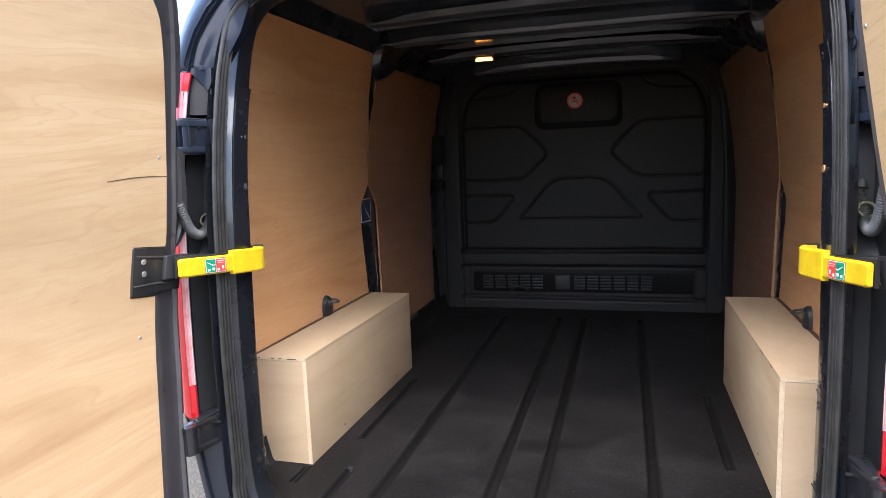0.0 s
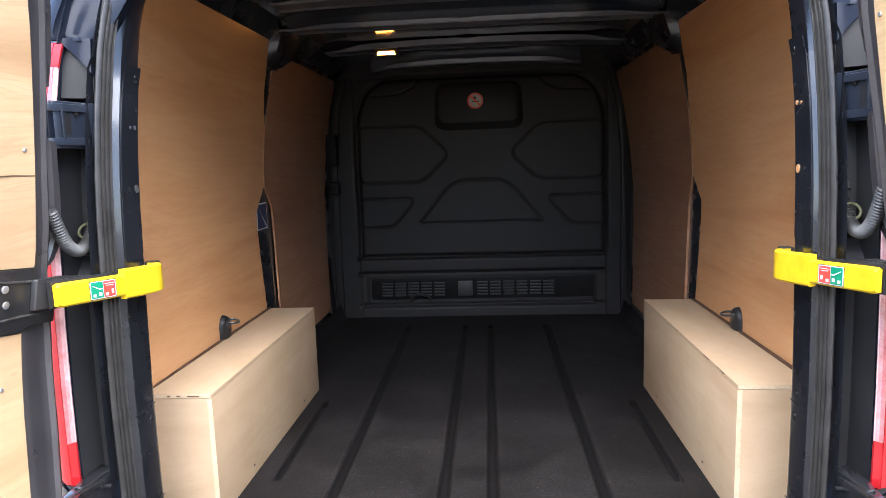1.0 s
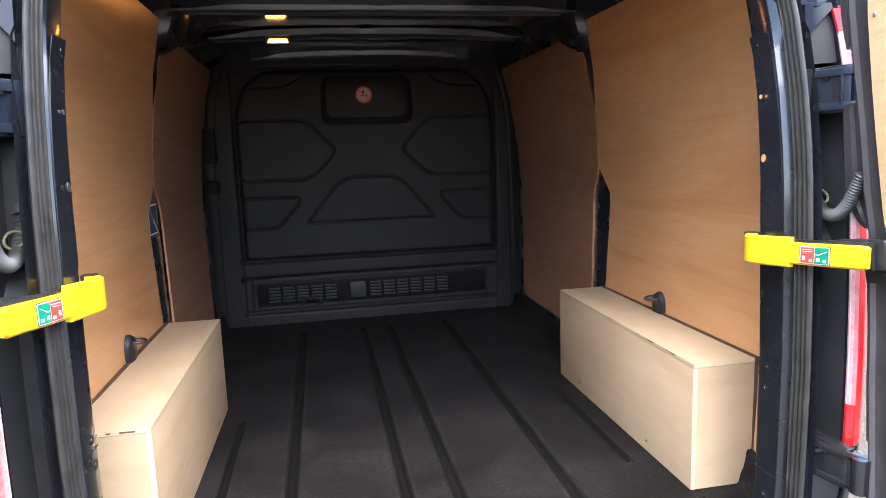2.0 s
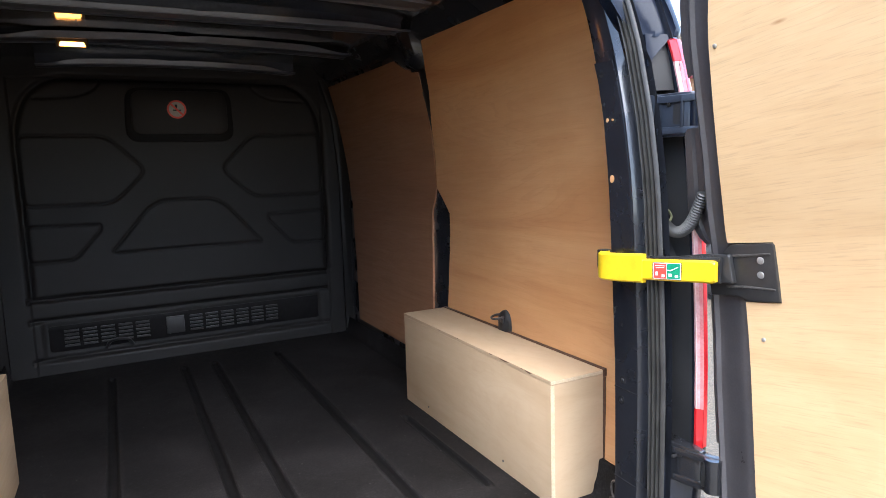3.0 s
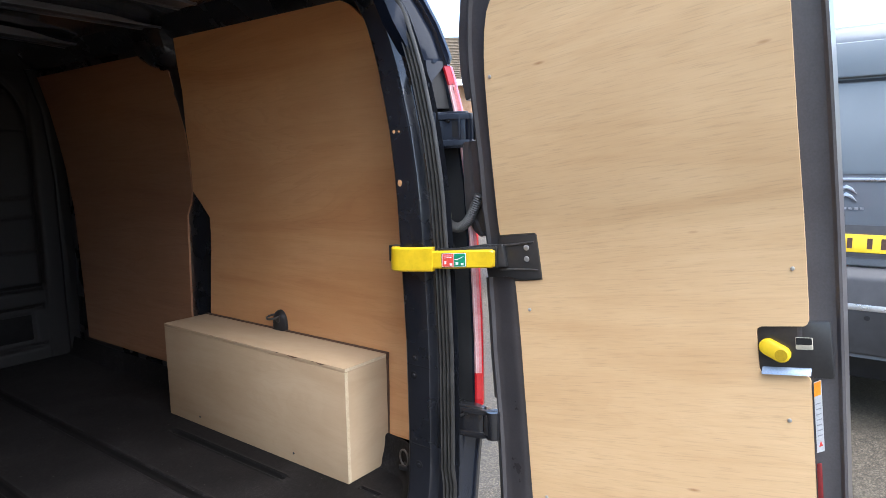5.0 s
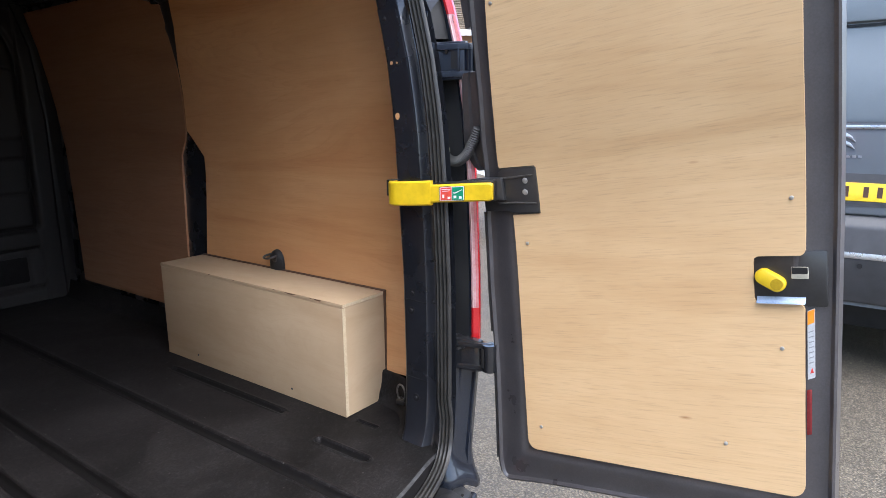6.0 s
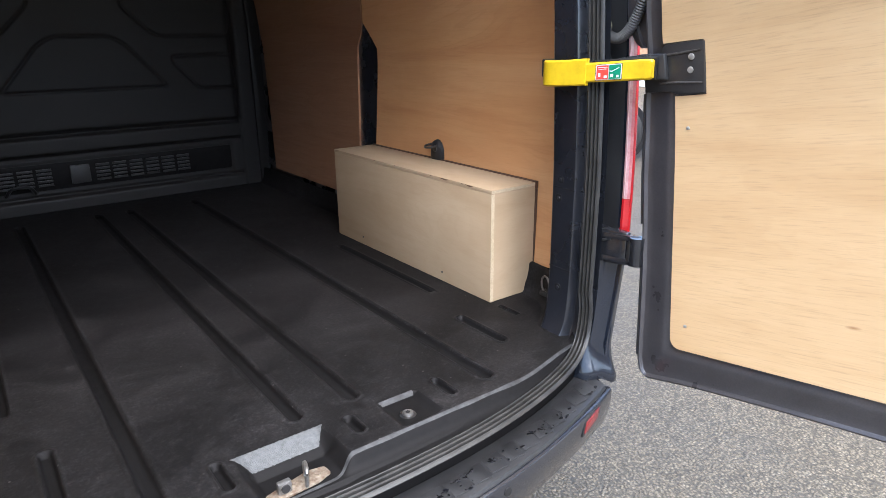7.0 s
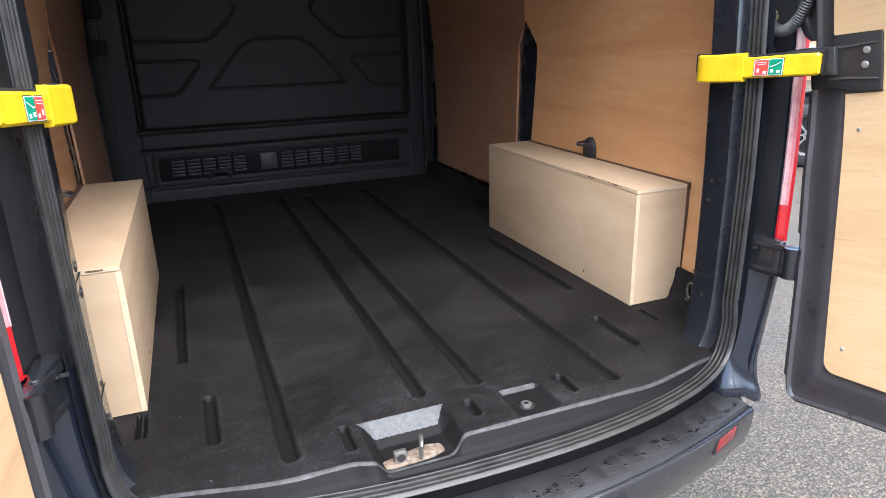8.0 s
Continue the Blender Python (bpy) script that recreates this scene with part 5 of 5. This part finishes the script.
for mode, o in steps:
    for x in xs:
        e = edge_y(x)
        if mode == "edge":
            yy = max(e + o, sill_y(x) + .062)
        elif mode == "blend":
            yy = e + .012 + o * (.42 - e - .012)
        else:
            yy = float(o)
        up = max(0.0, abs(x) - .829) / .022
        verts.append((x, yy, liner_z(x, yy) + .092 * min(1, up) * smooth(.15, .30, yy)))
for j in range(len(steps) - 1):
    for i in range(nx_ - 1):
        a = j * nx_ + i
        faces.append((a, a + 1, a + nx_ + 1, a + nx_))
me = bpy.data.meshes.new("floor_liner")
me.from_pydata(verts, [], faces)
me.materials.append(LINER)
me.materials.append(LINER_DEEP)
# darker rubber in the grooves and pockets and below the lip
for p in me.polygons:
    p.use_smooth = True
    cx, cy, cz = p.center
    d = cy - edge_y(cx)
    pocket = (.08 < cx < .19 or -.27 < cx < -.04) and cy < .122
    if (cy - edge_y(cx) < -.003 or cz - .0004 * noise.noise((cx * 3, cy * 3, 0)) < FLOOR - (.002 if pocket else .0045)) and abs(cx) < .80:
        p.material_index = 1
liner = tagged(new("floor_liner", me), "black scuffed moulded rubber floor liner with pressed grooves", "floor liner")
rows = []
for k in range(17):
    row = []
    for i in range(61):
        q = 2 * i / 60 - 1
        y = .081 + .003 * noise.noise((q * 26, 0, 5)) + (.0405 + .0015 * noise.noise((q * 20, 3, 5))) * k / 16
        half = .074 + (y - .081) * .72 + .0025 * noise.noise((y * 300, 7, 1))
        x = -.157 + half * q
        row.append(Vector((x, y, liner_z(x, y) + .0016)))
    rows.append(row)
part("pocket_slope", grid(rows)[0], SCUFF_SHEEN, liner, "scuffed slope of the striker pocket, pale sky sheen painted in")
rows = []
for i in range(241):
    x = -.70 + 1.40 * i / 240
    e = edge_y(x)
    w = .0030 + .0022 * noise.noise((x * 14, 0, 3))
    rows.append([Vector((x, e + o, liner_z(x, e + o) + .0009)) for o in (-.0035 - w * .5, -.0022, -.0005, w)])
part("worn_lip_sheen", grid(rows)[0], WORN_SHEEN, liner, "thin scuffed line along the lip with the sky's sheen painted in")
part("recess_edge", grid([[Vector((.088 + .094 * i / 20, y, liner_z(.135, y) + .0012)) for i in range(21)] for y in (.1065, .110, .114, .118)])[0], WORN_SHEEN, liner)
part("floor_pan", block(-.72, .72, .10, 2.66, .48, .548, .004), INNER, van)
rows = []
for k in range(41):
    x = -.735 + 1.47 * k / 40
    y = sill_y(x)
    e = smooth(.60, .735, abs(x)) * .05
    rows.append([Vector((x, y + .085, .570 + e)), Vector((x, y + .070, .556 + e)), Vector((x, y + .055, .548 + e)), Vector((x, y + .056, .535 + e)), Vector((x, y + .060, .49)), Vector((x, y + .085, .49))])
bm = loft(rows)
part("sill", bm, LINER_DEEP, van, "black sill under the seal")
# liner corners folding up beside the pillars, a steel lashing eye in each
for s in (1, -1):
    stations = spline([(.150, .018, .704), (.168, .034, .708), (.195, .066, .722), (.225, .086, .760), (.262, .093, .806), (.305, .096, .836), (.350, .098, .846), (.402, .100, .850)], 4)
    rows = []
    for y, h, xo in stations:
        xo += .016 if s < 0 else 0
        h *= smooth_step((y - .160) / .03) if s < 0 else 1.0
        rows.append([Vector((s * (xo - .046), y, .5985)), Vector((s * (xo - .030), y, .6012)), Vector((s * (xo - .018), y, .603 + h * .10)), Vector((s * (xo - .010), y, .60 + h * .30)), Vector((s * (xo - .005), y, .60 + h * .60)), Vector((s * (xo - .002), y, .60 + h * .92)), Vector((s * (xo + .002), y, .60 + h)), Vector((s * (xo + .014), y, .60 + h))])
    bm, _ = grid(rows)
    ob = part("liner_upstand", bm, LINER, None, angle=70)
    tagged(ob, "black liner corner turned up beside the rear pillar", "floor liner")
    eye = thing("lashing_eye", (s * .815, .29, .62), "bright steel lashing eye half hidden in the liner corner", "lashing eye", "lashing eyes in the corners")
    part("eye_loop", tube([(s * (.808 + .004 * math.cos(2 * math.pi * k / 20)), .287 + .019 * math.cos(2 * math.pi * k / 20), .667 + .026 * math.sin(2 * math.pi * k / 20)) for k in range(21)], .0030, 8), ZINC, eye)
    part("eye_base", block(min(s * .800, s * .832), max(s * .800, s * .832), .268, .304, .628, .644, .004), STEEL, eye)

drain = thing("floor_bolt", (.123, .047, .592), "bright floor bolt with washer in a square liner recess", "bolt")
part("washer", disc(lambda a, b, t: Vector((.123 + a, .047 + b, .5925 + t)), .019, 0, .002, 20, .0008), STEEL, drain)
part("bolt_head", disc(lambda a, b, t: Vector((.123 + a, .047 + b, .5945 + t)), .0125, 0, .005, 18, .001), ZINC, drain)
part("hex_socket", disc(lambda a, b, t: Vector((.123 + a, .047 + b, .5997 + t)), .006, 0, .0004, 6), PLASTIC, drain)

striker = thing("door_striker", (-.165, -.012, .566), "rusty striker plate with a bright steel loop", "door striker")
part("striker_plate", prism(rounded([(-.235, -.030), (-.215, -.034), (-.13, -.030), (-.098, -.018), (-.100, .008), (-.135, .016), (-.205, .0), (-.235, -.008)], .006), lambda a, b, t: Vector((a, b + .018, .567 + t)), 0, .004, .001), RUST, striker, "rust-stained plate")
part("striker_loop", tube(spline([(-.156, -.010, .570), (-.156, -.012, .598), (-.152, -.004, .607), (-.146, .018, .604), (-.144, .022, .570)], 5), .0045, 8), ZINC, striker)
part("guide_block", block(-.212, -.184, -.006, .008, .570, .596, .004), ZINC, striker)
part("guide_pin", tube([(-.198, -.009, .583), (-.198, .009, .583)], .009, 12), STEEL, striker)
for bx_ in (-.172, -.122):
    part("plate_bolt", disc(lambda a, b, t: Vector((bx_ + a, .014 + b, .571 + t)), .007, 0, .0025, 10, .0006), RUST, striker)

# ---- bumper ----
def bumper_out(x):
    return -.165 + .125 * (abs(x) / .72) ** 2.0


rows = []
NB = 61
for k in range(NB):
    x = -.715 + 1.43 * k / (NB - 1)
    o = bumper_out(x)
    i = sill_y(x) + .055
    rows.append([Vector((x, i, .478)), Vector((x, i, .500)), Vector((x, i - .03, .4985)), Vector((x, (i + o) / 2, .4975)), Vector((x, o + .016, .496)), Vector((x, o + .004, .492)), Vector((x, o, .484)), Vector((x, o + .004, .474)), Vector((x, o + .004, .45)), Vector((x, i, .45))])
bumper = part("bumper", loft(rows), BUMPER, van, "wet black textured step bumper")
rows = []
for k in range(NB):
    x = -.735 + 1.47 * k / (NB - 1)
    o = bumper_out(x * .975)
    rows.append([Vector((x, o + .004, .480)), Vector((x, o - .0015, .4785)), Vector((x, o - .0045, .475)), Vector((x, o - .0055, .469)), Vector((x, o - .004, .43)), Vector((x, o + .012, .37)), Vector((x, o + .05, .31)), Vector((x, o + .10, .28)), Vector((x, o + .13, .30)), Vector((x, o + .10, .46))])
part("bumper_skirt", loft(rows), SKIRT, bumper, "dark painted lower bumper")
for k in range(-11, 12):
    x = k * .058 + .02
    o, i = bumper_out(x) + .016, sill_y(x) + .034
    part("tread_pad", prism(rounded([(x - .026, i), (x + .026, i), (x + .026 - .02 * x, o), (x - .026 - .02 * x, o)], .004, 3), lambda a, b, t: Vector((a, b, .4950 + t + .0015 * smooth_step((b + .12) / .1))), 0, .0032, .0010), BUMPER, bumper)
for s in (1, -1):
    part("reflector_recess", prism(rounded([(.556, .424), (.647, .436), (.659, .476), (.567, .467)], .006), lambda a, b, t: Vector((s * a, bumper_out(a * .975) - .0042 - t, b)), 0, .0025, .001), PLASTIC, bumper)
    part("red_reflector", prism(rounded([(.565, .430), (.640, .440), (.650, .470), (.574, .462)], .006), lambda a, b, t: Vector((s * a, bumper_out(a * .975) - .0042 - t, b)), 0, .0045, .0015), DARK_RED, bumper, "red bumper reflector")
    # wrap-round corner of the bumper
    rows = []
    for z, f in ((.30, .06), (.37, .02), (.44, .0), (.478, .0), (.4865, .003)):
        rows.append([Vector((s * .712, -.040 + f, z)), Vector((s * (.724 - f * .2), -.028 + f, z)), Vector((s * (.748 - f * .3), .025 + f, z)), Vector((s * (.795 - f * .4), .11 + f, z)), Vector((s * (.855 - f * .5), .20 + f, z)), Vector((s * (.915 - f * .6), .31, z)), Vector((s * .86, .33, z)), Vector((s * .72, .05, z))])
    part("bumper_corner", loft(rows), NAVY, bumper)
for x in (.245, -.245, .58, -.58):
    if abs(x) < .5:
        o = bumper_out(x * .975) - .0045
        part("parking_sensor", disc(lambda a, b, t: Vector((x + a, o - t + abs(a) * .0, .452 + b)), .011, -.004, .003, 20, .001), PLASTIC, bumper, "round parking sensor")
random.seed(21)
bm = bmesh.new()
for k in range(1700):
    x = random.uniform(-.70, .70)
    i, o = sill_y(x) + .02, bumper_out(x) + .016
    y = random.uniform(o, i)
    if noise.noise((x * 24, y * 44, 2)) < .22 and random.random() < .955:
        continue
    r = random.choice((.0014, .0018, .0022, .0028, .0034, .0046))
    b2 = bmesh.new()
    bmesh.ops.create_icosphere(b2, subdivisions=1, radius=1.0)
    ex, ey = random.uniform(.8, 1.5), random.uniform(.7, 1.2)
    for v in b2.verts:
        v.co = Vector((x + v.co.x * r * ex, y + v.co.y * r * ey, .4985 + v.co.z * r * .30))
    join(bm, b2)
WET = bpy.data.materials.new("rain_water")
WET.use_nodes = True
wb = WET.node_tree.nodes["Principled BSDF"]
wb.inputs["Base Color"].default_value = (0.006, 0.006, 0.007, 1)
wb.inputs["Roughness"].default_value = 0.05
drops = part("rain_drops", bm, WET, None)
tagged(drops, "scattered rain drops on the black bumper top", "water drops", kind="stuff")


# ---- wheels and front end of the van ----
def wheel(parent, cx, cy, axis, radius=.34, width=.22, spokes=10, side=1):
    """Road wheel with its axle along the unit vector axis; side +1 shows the rim towards axis."""
    ax = Vector(axis).normalized()
    f = ax.cross(Vector((0, 0, 1))).normalized()
    c = Vector((cx, cy, radius))

    def pt(r, a, d):
        return c + (f * math.cos(a) + Vector((0, 0, 1)) * math.sin(a)) * r + ax * d
    prof = [(.64, -.5), (.86, -.5), (.97, -.42), (1.0, -.3), (1.0, .3), (.97, .42), (.86, .5), (.66, .48), (.64, .40)]
    rows = [[pt(radius * r, 2 * math.pi * k / 36, width * d) for k in range(36)] for r, d in prof]
    bm, _ = grid(rows, wrap=True)
    w = part("wheel", bm, TYRE, parent, "black tyre on a silver alloy rim")
    prof = [(.64, .44), (.62, .40), (.58, .20), (.56, -.3)]
    rows = [[pt(radius * r, 2 * math.pi * k / 36, width * d * side) for k in range(36)] for r, d in prof]
    bm, _ = grid(rows, wrap=True)
    part("rim", bm, ALLOY, w)
    bm = bmesh.new()
    for k in range(spokes):
        a = 2 * math.pi * k / spokes
        h = .11
        rows = []
        for r, g in ((.10, 1.2), (.35, .8), (.60, 1.1)):
            da = h * g * .35 / max(r, .25)
            rows.append([pt(radius * r, a - da, width * .38 * side), pt(radius * r, a + da, width * .38 * side), pt(radius * r, a + da, width * .28 * side), pt(radius * r, a - da, width * .28 * side)])
        join(bm, loft(rows))
    rows = [[pt(radius * r, 2 * math.pi * k / 20, width * d * side) for k in range(20)] for r, d in ((.16, .2), (.16, .40), (.02, .43))]
    grid(rows, bm, wrap=True)
    part("spokes", bm, ALLOY, w)
    rows = [[pt(radius * r, 2 * math.pi * k / 24, width * -.05 * side) for k in range(24)] for r in (.05, .6)]
    bm, _ = grid(rows, wrap=True)
    part("brake_disc", bm, STEEL, w)
    return w


for s in (1, -1):
    wheel(van, s * .86, .95, (s, 0, 0))
    wheel(van, s * .86, 3.55, (s, 0, 0))
rows = []
for y, top, bot, w in ((2.70, 2.145, .30, .985), (3.0, 2.14, .30, .985), (3.3, 2.05, .30, .98), (3.7, 1.60, .30, .97), (4.05, 1.18, .32, .95), (4.45, 1.02, .34, .90), (4.62, .85, .38, .80)):
    row = []
    for k in range(20):
        a = 2 * math.pi * k / 20
        e = 4.0
        ca, sa = math.cos(a), math.sin(a)
        d = (abs(ca) ** e + abs(sa) ** e) ** (-1 / e)
        row.append(Vector((w * d * ca, y, (top + bot) / 2 + (top - bot) / 2 * d * sa)))
    rows.append(row)
part("cab", loft(rows), NAVY, van, "dark navy cab closing the front of the van")

# ---- ground ----
rows = []
ext = [-900, -200, -60, -25, -12, -6, -3, 0, 3, 6, 12, 25, 60, 200, 900]
for y in ext:
    rows.append([Vector((x, y, .02 * noise.noise((x * .3, y * .3, 0)) * (1 if abs(x) < 30 and abs(y) < 30 else 0) - .012)) for x in ext])
bm, _ = grid(rows)
tagged(part("ground", bm, TARMAC, None), "worn light grey-brown tarmac yard", "ground", kind="structure")


# ---- neighbouring van, seen past the free door edge ----
nv = thing("grey_van", (6.0, -.72, 0), "grey-blue panel van parked with its rear towards the yard", "van")
NX, NYC = 3.72, -.74


def nv_half(z):
    return interp(z, [.35, .6, 1.0, 1.5, 1.9, 2.15, 2.28], [.92, .95, .96, .94, .88, .80, .66])


rows = []
for d in (0.0, .03, .10, 2.4, 4.2, 4.6, 5.1):
    row = []
    top = interp(d, [0, .03, .10, 2.6, 4.2, 4.6, 5.1], [2.20, 2.26, 2.30, 2.30, 2.1, 1.2, .9])
    inset = interp(d, [0, .03, .10, 4.2, 5.1], [.05, .02, 0, 0, .1])
    for z in (.40, .62, 1.0, 1.5, 1.9, 2.12, 2.24, 2.28):
        zz = .40 + (z - .40) * (top - .40) / 1.88
        row.append(Vector((NX + d + max(0, z - 1.0) * .06, NYC + nv_half(z) - inset, zz)))
    for z in (2.28, 2.24, 2.12, 1.9, 1.5, 1.0, .62, .40):
        zz = .40 + (z - .40) * (top - .40) / 1.88
        row.append(Vector((NX + d + max(0, z - 1.0) * .06, NYC - nv_half(z) + inset, zz)))
    rows.append(row)
part("van_body", loft(rows), GREY_VAN, nv, "grey-blue metallic bodywork")


def nvp(a, b, t):
    return Vector((NX + max(0, b - 1.0) * .06 - t, NYC + a, b))


gate = part("tailgate", prism(rounded([(-.83, .94), (.83, .94), (.82, 1.5), (.74, 2.16), (-.74, 2.16), (-.82, 1.5)], .05), nvp, .001, .022, .008), GREY_VAN, nv, "grey-blue tailgate")
part("back_window", prism(rounded([(-.76, 1.455), (.76, 1.455), (.70, 1.965), (-.70, 1.965)], .05), nvp, .021, .026, .002), SKY_GLASS, gate, "large rear window, reflected sky put into its colour")
part("window_line", prism(rounded([(-.71, 1.970), (.71, 1.970), (.71, 1.984), (-.71, 1.984)], .002), nvp, .021, .030), PLASTIC, gate)
part("spoiler", prism(rounded([(-.74, 1.995), (.74, 1.995), (.70, 2.19), (-.70, 2.19)], .02), nvp, .018, .055, .012), SKY_GLASS, nv, "roof spoiler, reflected sky put into its pale grey-blue")
for s in (1, -1):
    part("rear_light", prism(rounded([(s * .85, .92), (s * .94, .92), (s * .925, 1.55), (s * .85, 1.5)], .02), nvp, .0, .03, .008), RED_LENS, nv)
part("chrome_strip", prism(rounded([(-.70, 1.417), (.70, 1.417), (.70, 1.437), (-.70, 1.437)], .004), nvp, .022, .030, .003), ALLOY, nv)
for k in range(2):
    z0 = 1.315 + k * .042
    part("badge", prism([(.115, z0 - .012), (.140, z0 + .022), (.17, z0 + .040), (.20, z0 + .022), (.225, z0 - .012), (.20, z0 + .002), (.17, z0 + .018), (.14, z0 + .002)], nvp, .022, .032, .002), ALLOY, nv)
for k in range(6):
    part("badge_bar", prism([(.22 - k * .028, 1.257), (.238 - k * .028, 1.257), (.238 - k * .028, 1.270), (.22 - k * .028, 1.270)], nvp, .022, .026), ALLOY, nv)
part("plate_recess", prism(rounded([(-.21, .985), (.43, .985), (.43, 1.17), (-.21, 1.17)], .02), nvp, .020, .024), TRIM, nv)
npl = part("number_plate", prism(rounded([(-.15, 1.016), (.37, 1.016), (.37, 1.118), (-.15, 1.118)], .006), nvp, .024, .030, .001), PLATE, nv, "yellow rear number plate")
for k in range(7):
    a = .345 - k * .066 - (.03 if k > 3 else 0)
    part("plate_bar", prism([(a - .026, 1.038), (a, 1.038), (a, 1.098), (a - .026, 1.098)], nvp, .030, .0312), BROWN, npl)
part("plate_frame_bar", prism([(-.09, 1.002), (.31, 1.002), (.31, 1.013), (-.09, 1.013)], nvp, .024, .0275), TRIM, nv)
bmp = part("rear_bumper", prism(rounded([(.42, -.02), (.62, -.09), (.70, -.11), (.88, -.09), (.93, -.04), (.93, .1), (.42, .1)], .02), lambda a, b, t: Vector((NX + b, NYC + t, a)), -.95, .95), TRIM, nv, "dark grey plastic bumper")
part("bumper_line", prism(rounded([(-.94, .700), (.94, .700), (.94, .735), (-.94, .735)], .004), lambda a, b, t: Vector((NX - .108 - t, NYC + a, b)), .0, .006, .002), ALLOY, bmp)
part("bumper_sensor", disc(lambda a, b, t: Vector((NX - .108 - t, NYC + .02 + a, .66 + b)), .014, 0, .006, 16), PLASTIC, bmp)
for s in (1, -1):
    wheel(nv, NX + .85, NYC + s * .82, (0, s, 0), .33)
    wheel(nv, NX + 3.9, NYC + s * .82, (0, s, 0), .33)
part("underbody", block(NX + .2, NX + 4.6, NYC - .78, NYC + .78, .22, .42, .02), PLASTIC, nv)
part("aerial", tube([(NX + .35, NYC + .45, 2.29), (NX + .30, NYC + .45, 2.36)], .006, 8), PLASTIC, nv)

# ---- white car beyond the tail lamp ----
wc = thing("white_car", (5.9, 4.0, 0), "white parked car with silver alloy wheels", "car")
FWD = Vector((-.623, .782, 0))
SIDE = Vector((.782, .623, 0))
C0 = Vector((5.66, 3.86, 0))


def wcp(a, b, c):
    """a along the car from its visible wheel, b across from the near side, c up."""
    p = C0 + FWD * a + SIDE * b
    return Vector((p.x, p.y, c))


rows = []
for b, k in ((-.10, .0), (-.13, .4), (-.11, 1.0), (.10, 1.0), (1.45, 1.0), (1.60, .6)):
    prof = [(-.75, .30), (-.82, .55), (-.78, .90), (-.55, 1.02), (-.1, 1.08), (.55, 1.42), (.9, 1.47), (1.9, 1.45), (2.5, 1.30), (2.95, 1.02), (3.3, .95), (3.35, .5), (3.25, .28)]
    rows.append([wcp(a, b, .28 + (z - .28) * (.72 if (k < .1) else (.62 + .38 * min(1, k)) if z > 1.1 else 1.0)) for a, z in prof])
bm, vs = grid(rows)
part("car_body", bm, WHITE_CAR, wc, "glossy white bodywork")
part("side_window", prism(rounded([(-.02, 1.06), (.60, 1.37), (1.8, 1.40), (2.35, 1.08)], .05), lambda a, b, t: wcp(a, -.118 - t, b), 0, .006), GLASS_DARK, wc)
part("wheel_arch", disc(lambda a, b, t: wcp(a, -.131 - t, .33 + b), .385, 0, .003, 28), PLASTIC, wc)
part("wheel_arch", disc(lambda a, b, t: wcp(2.55 + a, -.135 - t, .33 + b), .40, 0, .003, 28), PLASTIC, wc)
for a in (0, 2.55):
    for b, sd in ((-.095, -1), (1.45, 1)):
        p = wcp(a, b, 0)
        wheel(wc, p.x, p.y, -SIDE if sd < 0 else SIDE, .325, .21, 7)

# ---- brick bungalow in the distance ----
house = thing("brick_house", (19, 14, 0), "brown brick house with a tiled roof and white fascia", "house")
HD = Vector((.79, .60, 0))
HS = Vector((-.60, .79, 0))
H0 = Vector((-.6, -.95, 0)) + HD * 21


def hp(a, b, c):
    p = H0 + HS * a + HD * b
    return Vector((p.x, p.y, c))


def hbox(a0, a1, b0, b1, c0, c1, bm=None):
    b2 = bm or bmesh.new()
    vs = [b2.verts.new(hp(a, b, c)) for c in (c0, c1) for b in (b0, b1) for a in (a0, a1)]
    for f in ((0, 1, 3, 2), (4, 6, 7, 5), (0, 4, 5, 1), (2, 3, 7, 6), (0, 2, 6, 4), (1, 5, 7, 3)):
        b2.faces.new([vs[i] for i in f])
    return b2


part("house_wall", hbox(-6, 6, 0, 7, 0, 4.0), BRICK, house)
rows = [[hp(a, -.4, 4.02), hp(a, 3.5, 6.0), hp(a, 7.4, 4.02), hp(a, 7.4, 3.92), hp(a, -.4, 3.92)] for a in (-6.3, 6.3)]
part("house_roof", loft(rows), ROOF_TILE, house)
part("fascia", hbox(-6.3, 6.3, -.44, -.38, 3.86, 4.04), WHITE_CAR, house)
for a in (-4, -1.2, 1.6, 4.2):
    win = part("house_window", hbox(a - .6, a + .6, -.05, .05, 1.3, 2.6), GLASS_DARK, house)
    part("window_frame", hbox(a - .68, a + .68, -.03, .03, 1.22, 2.68), WHITE_CAR, win)
bm = bmesh.new()
for j in range(26):
    zc_ = 4.06 + j * .076
    bb = -.36 + j * .150
    hbox(-6.3, 6.3, bb, bb + .10, zc_, zc_ + .022, bm)
part("tile_course", bm, ROOF_TILE, house)

# plain yard wall, unseen and added to close the place behind the camera
bm = bmesh.new()
block(-16, 16, -10.4, -10.1, -.1, 2.0, 0, bm)
block(-16.1, 16.1, -10.45, -10.05, 2.0, 2.08, .02, bm)
tagged(part("wall_south", bm, BRICK, None), "plain brown brick yard wall, added out of view", "wall", kind="structure")
